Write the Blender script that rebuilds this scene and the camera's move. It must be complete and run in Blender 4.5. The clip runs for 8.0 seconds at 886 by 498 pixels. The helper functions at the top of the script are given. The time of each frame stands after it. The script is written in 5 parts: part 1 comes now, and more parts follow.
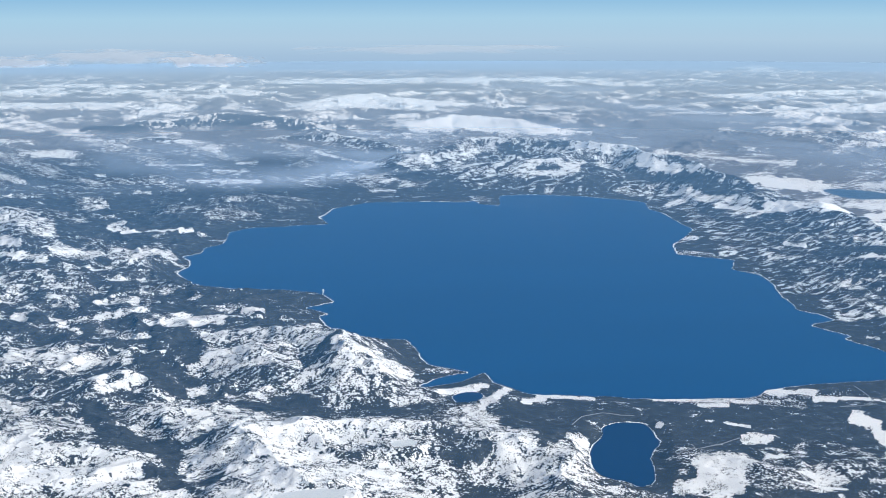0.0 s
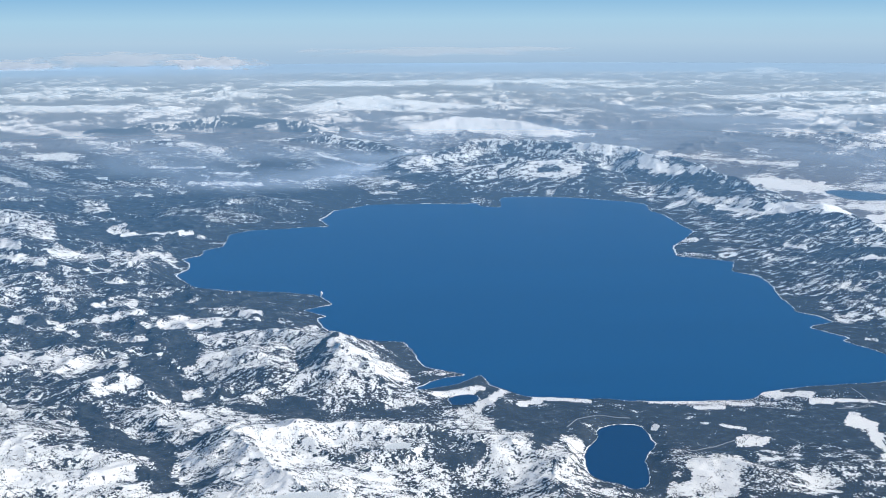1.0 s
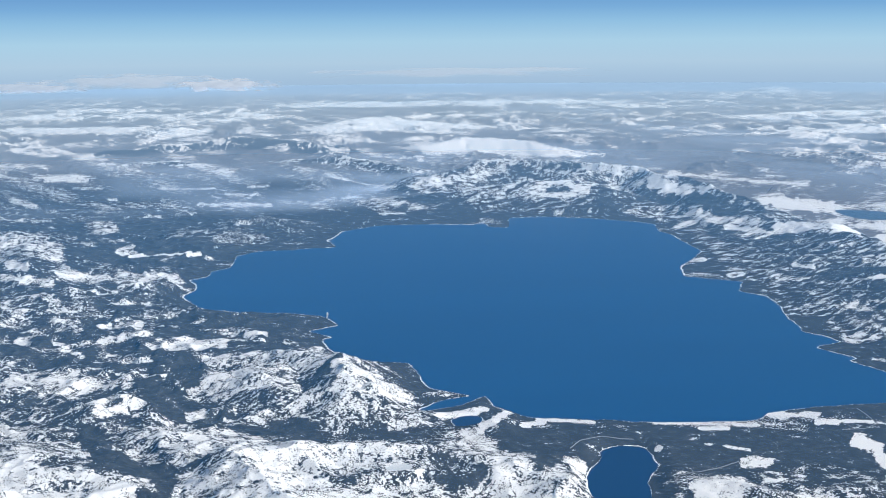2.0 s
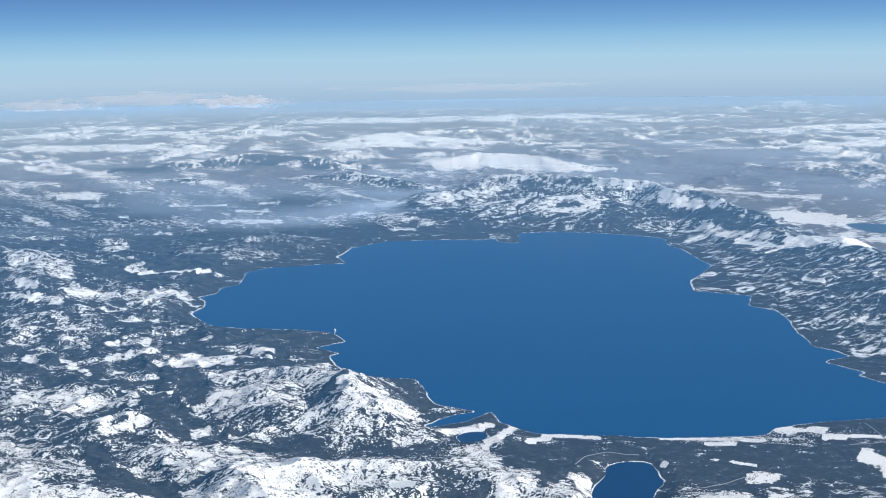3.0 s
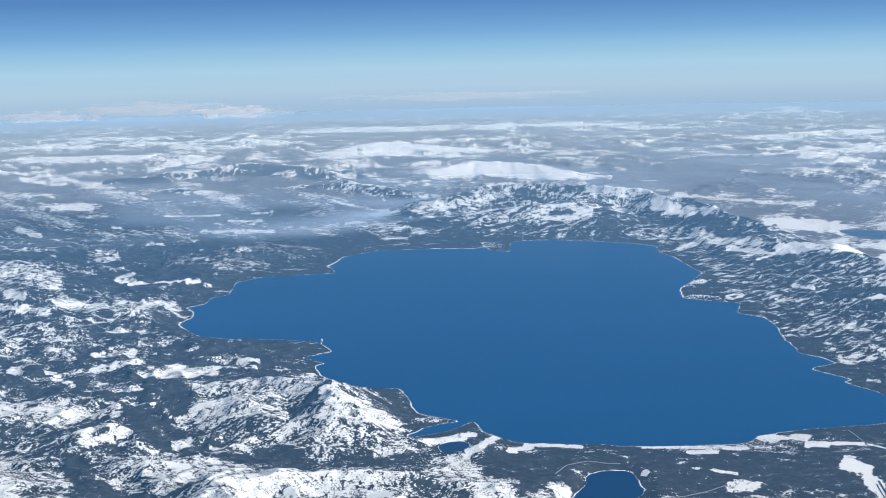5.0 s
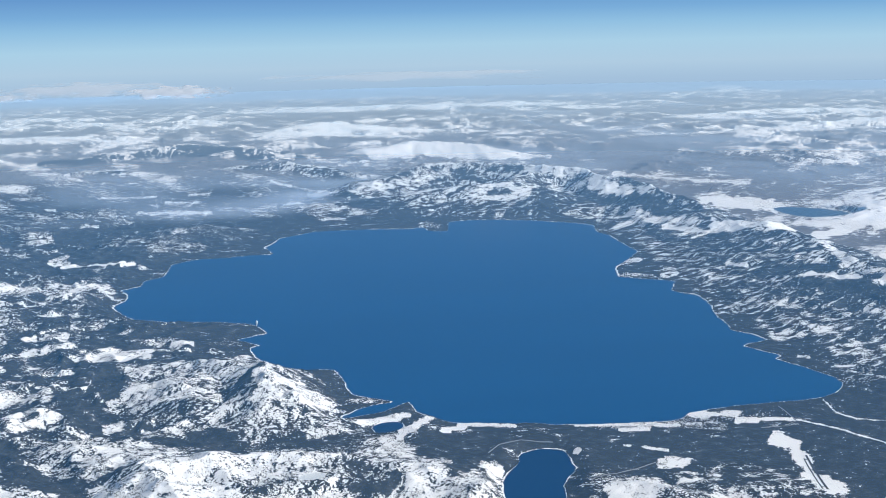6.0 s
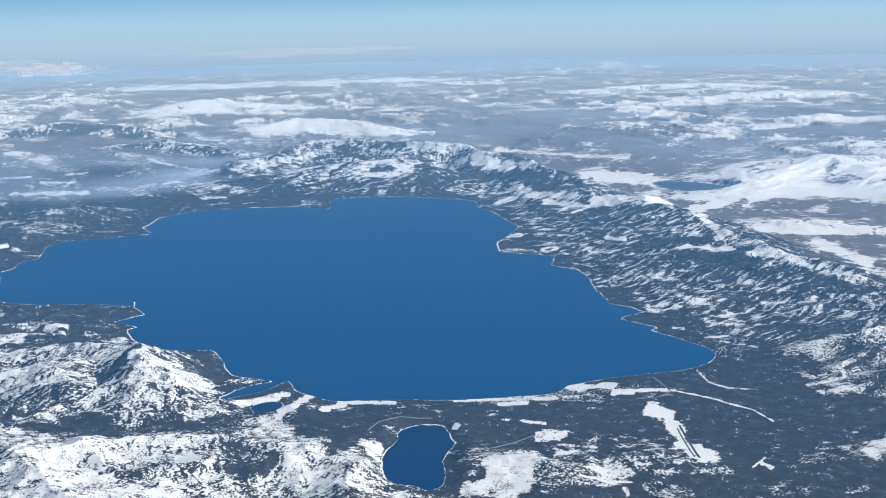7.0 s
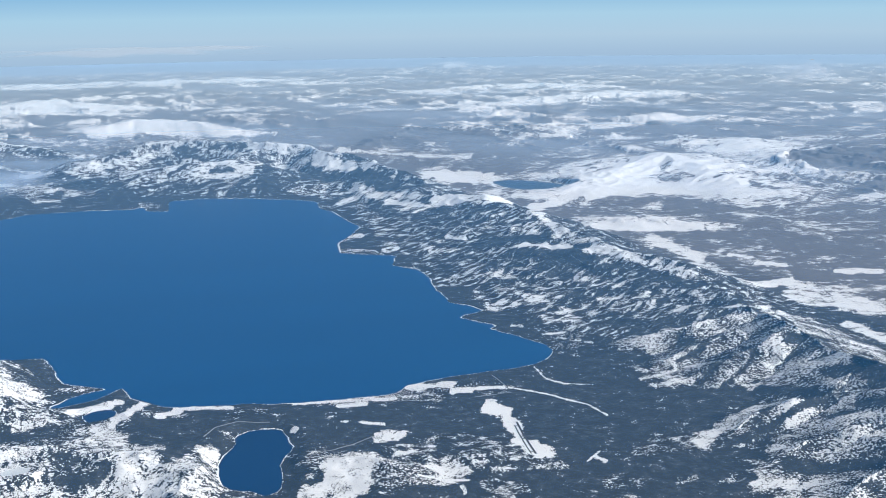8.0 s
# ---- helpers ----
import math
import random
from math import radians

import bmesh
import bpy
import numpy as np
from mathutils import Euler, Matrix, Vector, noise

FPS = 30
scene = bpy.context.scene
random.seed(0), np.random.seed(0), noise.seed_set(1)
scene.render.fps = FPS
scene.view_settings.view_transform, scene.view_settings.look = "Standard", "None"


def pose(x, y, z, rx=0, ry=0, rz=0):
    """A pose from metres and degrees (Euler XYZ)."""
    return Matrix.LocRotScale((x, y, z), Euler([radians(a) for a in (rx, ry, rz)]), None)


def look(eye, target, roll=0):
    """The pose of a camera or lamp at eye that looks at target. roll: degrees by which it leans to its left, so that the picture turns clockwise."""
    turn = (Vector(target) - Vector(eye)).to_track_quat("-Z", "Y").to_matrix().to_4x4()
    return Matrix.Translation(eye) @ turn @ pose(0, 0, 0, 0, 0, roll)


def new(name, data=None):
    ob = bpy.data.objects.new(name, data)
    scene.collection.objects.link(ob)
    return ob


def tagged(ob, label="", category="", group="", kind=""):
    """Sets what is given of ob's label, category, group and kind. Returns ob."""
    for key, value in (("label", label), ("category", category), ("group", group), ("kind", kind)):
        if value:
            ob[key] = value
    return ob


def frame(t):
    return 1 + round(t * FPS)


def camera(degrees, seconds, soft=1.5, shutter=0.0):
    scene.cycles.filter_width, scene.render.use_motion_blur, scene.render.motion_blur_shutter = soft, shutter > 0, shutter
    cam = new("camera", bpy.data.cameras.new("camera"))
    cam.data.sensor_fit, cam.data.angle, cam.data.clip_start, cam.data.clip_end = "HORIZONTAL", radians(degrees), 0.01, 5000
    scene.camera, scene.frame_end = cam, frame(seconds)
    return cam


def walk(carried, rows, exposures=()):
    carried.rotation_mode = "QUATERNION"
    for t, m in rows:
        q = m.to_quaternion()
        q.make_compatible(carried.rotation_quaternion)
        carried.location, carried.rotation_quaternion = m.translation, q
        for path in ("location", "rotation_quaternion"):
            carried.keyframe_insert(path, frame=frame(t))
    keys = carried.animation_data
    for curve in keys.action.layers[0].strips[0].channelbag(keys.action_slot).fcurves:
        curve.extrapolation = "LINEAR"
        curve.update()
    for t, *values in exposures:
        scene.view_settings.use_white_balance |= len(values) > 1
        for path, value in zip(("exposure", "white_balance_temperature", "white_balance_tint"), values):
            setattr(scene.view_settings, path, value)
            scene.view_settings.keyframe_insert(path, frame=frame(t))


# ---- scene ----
# One unit stands for 100 m, so that the far ranges and the horizon stay within the camera's reach.
# x points east, y north; z is the height over the big lake, bent down with the earth's curve.

# ---- the camera: a level flight due east at 253 m a second, 9 km over the lake ----
cam = camera(36.9, 8.0, soft=0.92)
walk(cam, [
    (0, look((-101.81, -455.95, 89.97), (-86.122, -358.779, 72.325), -0.14)),
    (0.5, look((-100.54, -455.95, 89.96), (-85.032, -358.789, 72.102), -0.18)),
    (1, look((-99.28, -455.95, 89.96), (-84.042, -358.679, 72.461), -0.29)),
    (1.5, look((-98.01, -455.95, 89.96), (-83.202, -358.483, 73.193), -0.39)),
    (3, look((-94.21, -455.95, 89.94), (-81.025, -357.934, 75.125), -0.89)),
    (3.5, look((-92.94, -455.95, 89.94), (-80.253, -357.820, 75.444), -1.08)),
    (4, look((-91.67, -455.95, 89.93), (-79.373, -357.705, 75.885), -1.19)),
    (5.5, look((-87.87, -455.94, 89.92), (-73.294, -358.080, 75.427), -1.32)),
    (6, look((-86.61, -455.94, 89.92), (-69.395, -358.705, 74.154), -1.32)),
    (6.5, look((-85.34, -455.94, 89.91), (-64.516, -359.621, 72.930), -1.30)),
    (7, look((-84.07, -455.94, 89.91), (-58.758, -360.828, 72.231), -1.25)),
    (7.5, look((-82.81, -455.94, 89.90), (-52.247, -362.418, 72.031), -1.14)),
    (8, look((-81.54, -455.94, 89.90), (-45.336, -364.457, 72.011), -0.91)),
])

# ---- world and sun ----
SUN_AZIMUTH, SUN_ELEVATION = 124.0, 34.0
world = bpy.data.worlds.new("sky")
scene.world = world
world.use_nodes = True
wn, wl = world.node_tree.nodes, world.node_tree.links
sky = wn.new("ShaderNodeTexSky")
sky.sky_type = "NISHITA"
sky.sun_disc = False
sky.sun_elevation = radians(SUN_ELEVATION)
sky.sun_rotation = radians(SUN_AZIMUTH)
sky.altitude = 3000
wl.new(sky.outputs[0], wn["Background"].inputs[0])
wn["Background"].inputs[1].default_value = 0.07
sun = new("sun", bpy.data.lights.new("sun", "SUN"))
sun.data.energy, sun.data.angle, sun.data.color = 5.0, radians(0.5), (1.0, 0.96, 0.9)
sa, se = radians(SUN_AZIMUTH), radians(SUN_ELEVATION)
sun.matrix_world = look((math.sin(sa) * math.cos(se) * 900, math.cos(sa) * math.cos(se) * 900, math.sin(se) * 900), (0, 0, 0))

# ---- the lie of the land ----
EARTH = 73000.0
NADIR = (-91.7, -456.0)


def bend(x, y):
    return -(x * x + y * y) / (2 * EARTH)


def hashed(ix, iy, seed):
    h = (ix.astype(np.uint32) * np.uint32(374761393) + iy.astype(np.uint32) * np.uint32(668265263) + np.uint32(seed * 974634777 % 4294967291))
    h = (h ^ (h >> np.uint32(13))) * np.uint32(1274126177)
    return h ^ (h >> np.uint32(16))


def perlin(x, y, seed):
    fx, fy = np.floor(x), np.floor(y)
    ix, iy = fx.astype(np.int64), fy.astype(np.int64)
    x, y = (x - fx).astype(np.float32), (y - fy).astype(np.float32)

    def corner(dx, dy):
        a = hashed(ix + dx, iy + dy, seed).astype(np.float32) * np.float32(2 * math.pi / 4294967296.0)
        return np.cos(a) * (x - dx) + np.sin(a) * (y - dy)
    u, v = x * x * x * (x * (x * 6 - 15) + 10), y * y * y * (y * (y * 6 - 15) + 10)
    a, b = corner(0, 0), corner(1, 0)
    c, d = corner(0, 1), corner(1, 1)
    a = a + u * (b - a)
    return 1.5 * (a + v * (c + u * (d - c) - a))


def fbm(x, y, size, octaves, seed, gain=0.5):
    total, amp = 0.0, 1.0
    for k in range(octaves):
        total = total + amp * perlin(x / size + 17.3 * k, y / size - 9.1 * k, seed + k)
        amp, size = amp * gain, size / 2.03
    return total


def ridged(x, y, size, octaves, seed, gain=0.5):
    total, amp, weight = 0.0, 1.0, 1.0
    for k in range(octaves):
        n = (1 - np.abs(perlin(x / size + 5.7 * k, y / size + 3.9 * k, seed + k))) ** 2
        total = total + amp * n * weight
        weight = np.clip(n * 1.6, 0, 1)
        amp, size = amp * gain, size / 2.07
    return total / 1.6


def step(a, b, x):
    t = np.clip((x - a) / (b - a), 0, 1)
    return t * t * (3 - 2 * t)


def carve(x, y, gx, gy, size, octaves, seed):
    """Branching spurs and gullies that run down the slope (gx, gy): their height, and the small ones alone."""
    steep = np.hypot(gx, gy) + 1e-4
    pull = np.minimum(steep * 5, 1.25) / steep
    total, small = np.zeros(x.shape, np.float32), np.zeros(x.shape, np.float32)
    tx, ty = np.zeros(x.shape, np.float32), np.zeros(x.shape, np.float32)
    amp, often = 1.0, 1.0 / size
    for k in range(octaves):
        px, py = x * np.float32(often) + 31.7 * k, y * np.float32(often) - 12.9 * k
        fx, fy = np.floor(px), np.floor(py)
        ix, iy = fx.astype(np.int64), fy.astype(np.int64)
        px, py = (px - fx).astype(np.float32), (py - fy).astype(np.float32)
        dx, dy = gy * pull + ty, -gx * pull - tx
        value, vx, vy, weight = 0.0, 0.0, 0.0, 0.0
        for i in (-2, -1, 0, 1):
            for j in (-2, -1, 0, 1):
                a = hashed(ix - i, iy - j, seed + k)
                qx = px + np.float32(i) - (a & np.uint32(65535)).astype(np.float32) * np.float32(0.5 / 65536)
                qy = py + np.float32(j) - (a >> np.uint32(16)).astype(np.float32) * np.float32(0.5 / 65536)
                w = np.exp(-2 * (qx * qx + qy * qy))
                turn = (qx * dx + qy * dy) * np.float32(2 * math.pi)
                swing = np.sin(turn) * w
                value, weight = value + np.cos(turn) * w, weight + w
                vx, vy = vx - swing * (qx + dx), vy - swing * (qy + dy)
        value = value / weight
        total = total + amp * value
        tx, ty = tx + amp * vx / weight, ty + amp * vy / weight
        if k >= 2:
            small = small + value * 0.6 ** (k - 2)
        amp, often = amp * 0.38, often * 2.0
    return total.astype(np.float32), small.astype(np.float32)


# shores, clockwise: the west and north shore of the big lake with its bay, then the east and south shore
WEST = [(-36.7, -154.6), (-39.3, -147.2), (-39, -141), (-40, -136.9), (-43.6, -140.4), (-49.8, -146.4), (-57.6, -147.9), (-57.2, -145.1), (-53, -140.7), (-49.5, -137.4), (-43, -136), (-48.5, -130.8), (-52.6, -126.2), (-53, -123.3), (-53.5, -114.4), (-53.4, -108.3), (-54.6, -99.8), (-57.5, -98), (-65.3, -96.7), (-72.5, -88.7), (-75.7, -77.7), (-76.6, -66.5), (-73.3, -64), (-80.1, -54.2), (-70.3, -47.8), (-73.2, -36.1), (-75.1, -32.3), (-85.8, -25.8), (-100.5, -22.3), (-113.5, -13.5), (-117.5, -3.1), (-121.1, 9.7), (-116.9, 20.6), (-116.8, 30.6), (-120.3, 40.5), (-113, 47.5), (-112.7, 57.4), (-105.2, 66.3), (-104.1, 75.4), (-102.9, 93.5), (-93.4, 104.7), (-80.3, 104.6), (-75.4, 107.4), (-60.1, 108.3)]
NORTH = [(-63.1, 128.4), (-58.5, 139.6), (-55.4, 153.4), (-49.1, 159.7), (-37, 170.9), (-10.1, 169.9), (8.3, 164.5), (14.7, 169.4), (14.8, 155.6), (23.3, 150.2), (29.7, 184.3), (46.4, 185.3), (66.8, 176.3), (87.6, 157), (93.6, 149), (88.4, 127.2), (90.8, 113.5), (89, 91.6), (88.6, 67.7), (78, 48.7), (68, 33.7), (62.6, 13.2), (69.3, 7.8), (79.9, -1.3)]
EAST = [(71.8, -17.9), (78, -29), (76.5, -43.6), (73.1, -54.4), (70.8, -66), (70.4, -71.5), (67.8, -83), (71.8, -89.3), (73, -97.4), (62.7, -102.4), (69, -116.9), (65.3, -118.9), (69.5, -131), (72.1, -141.8), (71.1, -148.6), (66.3, -155.2), (60.6, -158.7), (52.9, -159.9), (37.4, -160.2), (30.8, -161.6), (23.6, -163.7), (21.2, -167.2), (17.6, -168.6), (5.5, -167.8), (-4.8, -166), (-8.6, -165.2), (-15.6, -161.6), (-18.5, -161.7), (-32, -157.4)]
POND_NORTH = [(-52, -158), (-49, -155.5), (-45.5, -155), (-44, -157.5), (-45, -161.5), (-48.5, -164.5), (-51.5, -163.5)]
FINGER = [(-32.4, -213.3), (-31, -204.2), (-28.7, -197.9), (-24.2, -191.4), (-23.8, -186.3), (-18.2, -182.7), (-13, -184.5), (-12.8, -189.2), (-13.6, -193.7), (-13.4, -198.2), (-18.6, -205.4), (-20.5, -215.9), (-22.8, -221.5), (-26.2, -223.4), (-28, -218.5), (-30.9, -218.5)]
VALLEY = [(206, 180), (208, 204), (217, 209), (232, 198), (239, 179), (239, 163), (221, 156), (210, 164)]
TARN = [(-72.3, -206.5), (-70.5, -204.6), (-68, -204.2), (-66.4, -205.2), (-67, -207.2), (-69, -208.2), (-71.3, -208)]
ICE_FIELD = [(-97, -236), (-93, -234), (-87, -233.5), (-83, -235), (-84, -238), (-89, -240), (-94, -239)]
def rounded(loop, cut=0.22):
    """The shore with its corners worn off once."""
    out = []
    for (ax, ay), (bx, by) in zip(loop, loop[1:] + loop[:1]):
        out += [(ax + cut * (bx - ax), ay + cut * (by - ay)), (bx - cut * (bx - ax), by - cut * (by - ay))]
    return out


def shore_distance(x, y, loop):
    """Signed distance to a closed shore: negative over the water."""
    d2 = np.full(x.shape, 1e9, np.float32)
    inside = np.zeros(x.shape, bool)
    for (ax, ay), (bx, by) in zip(loop, loop[1:] + loop[:1]):
        ex, ey = bx - ax, by - ay
        px, py = x - ax, y - ay
        t = np.clip((px * ex + py * ey) / (ex * ex + ey * ey), 0, 1)
        d2 = np.minimum(d2, (px - t * ex) ** 2 + (py - t * ey) ** 2)
        if ay != by:
            inside ^= ((ay > y) != (by > y)) & (x < ex * (y - ay) / ey + ax)
    d = np.sqrt(d2)
    return np.where(inside, -d, d)


LAKES = {"tarn": (rounded(TARN), 6.2), "ice_field": (rounded(ICE_FIELD), 8.0), "big": (rounded(WEST + NORTH + EAST, 0.1), 0.0), "cascade": (rounded(POND_NORTH), 0.7), "finger": (rounded(FINGER), 0.45), "valley": (rounded(VALLEY), -3.7)}

# crest lines: x, y, height and the half width of the foot, point by point
WEST_CREST = [[(-100, -195, 9, 26), (-86, -198, 9, 26), (-74, -199, 8, 26), (-62, -200, 7.5, 26), (-50, -204, 6.5, 22), (-43, -211, 6, 17), (-39, -222, 5, 15), (-41, -240, 5, 18)],
              [(-100, -195, 9, 26), (-92, -225, 9, 30), (-85, -250, 9, 30)], [(-111, -171, 6, 18), (-106, -178, 4.5, 15), (-100, -195, 9, 24)]]
NEAR_CREST = [[(-150, -184, 7, 26), (-140, -190, 6.5, 24), (-128, -198, 6, 22), (-119, -216, 5, 20)], [(-150, -184, 7, 26), (-160, -220, 9, 30), (-150, -250, 10, 30)]]
BAY_MOUNTAIN = [[(-64, -152, 4, 14), (-73, -138, 9.4, 19), (-78, -122, 8.6, 20), (-86, -113, 8, 20), (-97, -105, 6, 18)], [(-75, -150, 7, 18), (-91, -145, 6, 18), (-97, -122, 7, 20)]]
FOREST_HILLS = [[(-130, -146, 6, 16), (-136, -150, 5, 15)], [(-119, -97, 4, 14), (-113, -92, 3.5, 12)], [(-137, -62, 4, 16), (-128, -66, 4, 14)], [(-167, -10, 6, 28), (-152, 8, 6, 26), (-128, 14, 5, 16)]]
SKI_RANGE = [[(-173, 22, 7.5, 35), (-185, 80, 8, 35), (-187, 107, 8, 35), (-200, 130, 8, 40)]]
ROUND_HILL = [[(-92, 170, 6.6, 34), (-110, 150, 5, 30)], [(-125, 120, 4, 28), (-108, 128, 3.5, 25)]]
NORTH_RANGE = [[(-4, 300, 5, 38), (20, 340, 8.5, 48), (50, 370, 11.5, 54), (80, 360, 12.5, 56), (103, 340, 13.2, 56), (118, 310, 13.9, 54), (132, 290, 13, 48), (138, 249, 12, 42), (143, 209, 9.5, 40), (149, 153, 6, 36)],
               [(-10, 250, 4, 45), (34, 255, 7, 60), (54, 262, 9.6, 72), (71, 258, 10.4, 72), (88, 240, 8.4, 65)], [(71, 258, 10, 36), (103, 300, 12, 48)]]
EAST_RANGE = [[(149, 153, 6, 60), (140, 112, 5.5, 54), (152, 86, 7, 66), (150, 22, 6, 74), (137, -51, 8, 66), (145, -70, 7.5, 72), (144, -93, 6.6, 72), (139, -119, 5.2, 64), (134, -144, 5.2, 56)]]
SOUTH_RANGE = [[(134, -144, 5.2, 30), (124, -176, 9, 30), (121, -200, 7, 24), (112, -259, 13, 40)], [(120, -184, 9.2, 26), (106, -187, 6.4, 18), (85, -190, 1.5, 12)], [(126, -158, 7.6, 26), (106, -161, 6.2, 16), (88, -156, 1.8, 10)], [(112, -172, 7, 16), (96, -174, 4, 12), (82, -178, 1.2, 9)],
               [(118, -214, 7.5, 20), (100, -226, 6, 16), (82, -225, 4, 11), (66, -233, 1.0, 8)], [(112, -242, 9, 26), (97, -249, 7.5, 20), (80, -246, 4, 14), (68, -250, 2, 10)], [(104, -262, 9, 24), (78, -268, 5, 16), (60, -272, 2, 12)]]
MORAINE = [[(-15, -205, 1.6, 7), (-8, -213, 2.6, 10), (0, -225, 3, 13)], [(-40, -170, 2.6, 7), (-44, -155, 2.0, 6)], [(8, -214, 1.6, 12), (22, -222, 2.2, 16)]]
DESERT_RANGE = [[(231, 153, -1, 50), (285, 196, 2.5, 55), (325, 220, 4.5, 60), (326, 173, 2.5, 55), (310, 100, -1, 45)], [(431, 315, 1, 55), (422, 256, 0, 50), (386, 167, -2, 45)], [(192, 52, -2, 24), (214, 45, -1, 24), (228, 28, -2.5, 20)]]
SNOW_DOME = [[(62, 650, 2.0, 34), (90, 672, 6.2, 46), (112, 650, 4.2, 42), (150, 585, 0.5, 34)]]
DARK_HILLS = [[(-200, 632, 3, 40), (-152, 690, 4.2, 50), (-105, 715, 8.0, 62), (-70, 670, 5.2, 60), (-40, 616, 3.4, 45)], [(-55, 507, 3, 26), (-32, 515, 5, 30), (-9, 470, 4, 30), (9, 425, 2.4, 26)], [(-170, 520, 2.6, 30), (-140, 500, 2.6, 30)]]
WHITE_HILLS = [[(0, 960, 2, 45), (22, 985, 5.5, 50), (48, 985, 8.0, 60), (72, 950, 4, 50), (120, 930, 1.5, 45)], [(160, 915, 1, 24), (172, 915, 4.2, 30), (185, 912, 1, 24)]]
FAR_RANGE = [[(-10, 1700, 2, 60), (40, 1690, 5, 70), (110, 1640, 3, 70), (200, 1600, 5.5, 80), (300, 1560, 6, 80), (370, 1516, 6.8, 80), (480, 1440, 1, 60)]]
FAR_WEST = [[(-376, 1241, 4, 60), (-334, 1390, 5, 70), (-246, 1299, 4.5, 70), (-167, 1150, 3, 60)], [(-140, 1200, 3, 50), (-110, 1250, 6.0, 55), (-48, 1209, 3, 50)], [(-330, 1000, 2.5, 60), (-250, 980, 3, 60), (-190, 900, 2, 50)]]
FAR_CONES = [[(905, 2262, 6, 40), (915, 2270, 6.5, 40)], [(1150, 2590, 17, 110), (1170, 2600, 17, 110)]]
FAR_EAST = [[(497, 1081, 0, 50), (601, 1130, 1.8, 60), (685, 1136, 2.2, 60), (720, 1050, 1, 50)], [(401, 733, -1.5, 50), (485, 788, 0.5, 60), (573, 834, 1.5, 65), (711, 890, 1, 60)], [(443, 497, -1.5, 40), (506, 532, 0.5, 45), (560, 500, -1, 45)]]
# each range: its crests, its own snow cover, the treeless height, and how sharp its spurs are
CRESTS = {"west_crest": (WEST_CREST, 0.50, 8, 0.55), "near_crest": (NEAR_CREST, 0.50, 8, 0.55), "bay_mountain": (BAY_MOUNTAIN, 0.40, 8, 0.7), "forest_hills": (FOREST_HILLS, 0.10, 6, 0.8), "ski_range": (SKI_RANGE, 0.06, 10.5, 0.8),
          "round_hill": (ROUND_HILL, 0.14, 12, 0.6), "north_range": (NORTH_RANGE, 0.32, 11.5, 0.3), "east_range": (EAST_RANGE, 0.12, 8.2, 0.5), "south_range": (SOUTH_RANGE, 0.40, 11, 0.9), "moraine": (MORAINE, 0.42, 9, 0.3),
          "desert_range": (DESERT_RANGE, 0.55, 3, 0.7), "snow_dome": (SNOW_DOME, 0.95, 1, 0.35), "dark_hills": (DARK_HILLS, 0.27, 6.5, 0.9), "white_hills": (WHITE_HILLS, 0.65, 3, 0.9), "far_range": (FAR_RANGE, 0.5, 3.5, 1.0), "far_west": (FAR_WEST, 0.42, 4.5, 1.0), "far_east": (FAR_EAST, 0.55, 1, 1.0), "far_cones": (FAR_CONES, 0.5, 9, 0.3)}
LEE_SIDE = {"east_range": 1.9}
FINE_WOODS = ("east_range", "south_range", "round_hill", "moraine")
LONG_SPURS = ("south_range",)
# the level of the valley floors: x, y, height
FLOORS = [(0, 0, 0.3), (-130, 260, 0), (-60, 260, 0), (200, 480, -5), (215, 180, -3.7), (240, 70, -4.5), (210, -100, -4.6), (260, -250, -4.3), (35, -200, 0.2), (80, -240, 1.2), (20, -240, 1.0),
          (-150, -100, 2.2), (-130, -200, 3.0), (-200, -250, 3), (-250, 100, 2), (-200, 400, 1), (0, 900, -3), (300, 900, -5), (700, 300, -5), (-300, 900, 0), (800, 1500, -5), (0, 2000, -4), (2000, 500, -5), (-60, -170, 1.5), (-90, -150, 2)]
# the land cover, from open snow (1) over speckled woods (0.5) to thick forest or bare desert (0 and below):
# both ends of a strip, its half width across and along the line of sight from NADIR, and the cover
NEAR_SLOPES_A = [
    (-162.8, -102.4, -142.4, -118.2, 4.3, 17.9, 0.62), (-158.2, -114.5, -139.6, -119.5, 1.8, 7.1, 0.8), (-139.9, -115.5, -130.0, -115.7, 1.8, 6.0, 0.9), (-132.6, -149.7, -124.0, -143.4, 1.9, 3.3, 1), (-125.2, -99.5, -114.6, -103.3, 1.6, 3.8, -0.1), (-117.7, -137.5, -113.6, -142.8, 3.1, 11.5, -0.2), (-114.1, -119.9, -111.5, -108.2, 2.1, 8.6, -0.1), (-123.9, -122.7, -117.3, -149.1, 2.1, 8.2, -0.1), (-113.9, -129.6, -109.7, -135.2, 1.1, 4.2, 0.55), (-112.7, -150.3, -108.8, -148.9, 0.8, 2.4, 0.8), (-126.3, -148.4, -117.1, -154.3, 1.1, 3.1, 0.6),
]
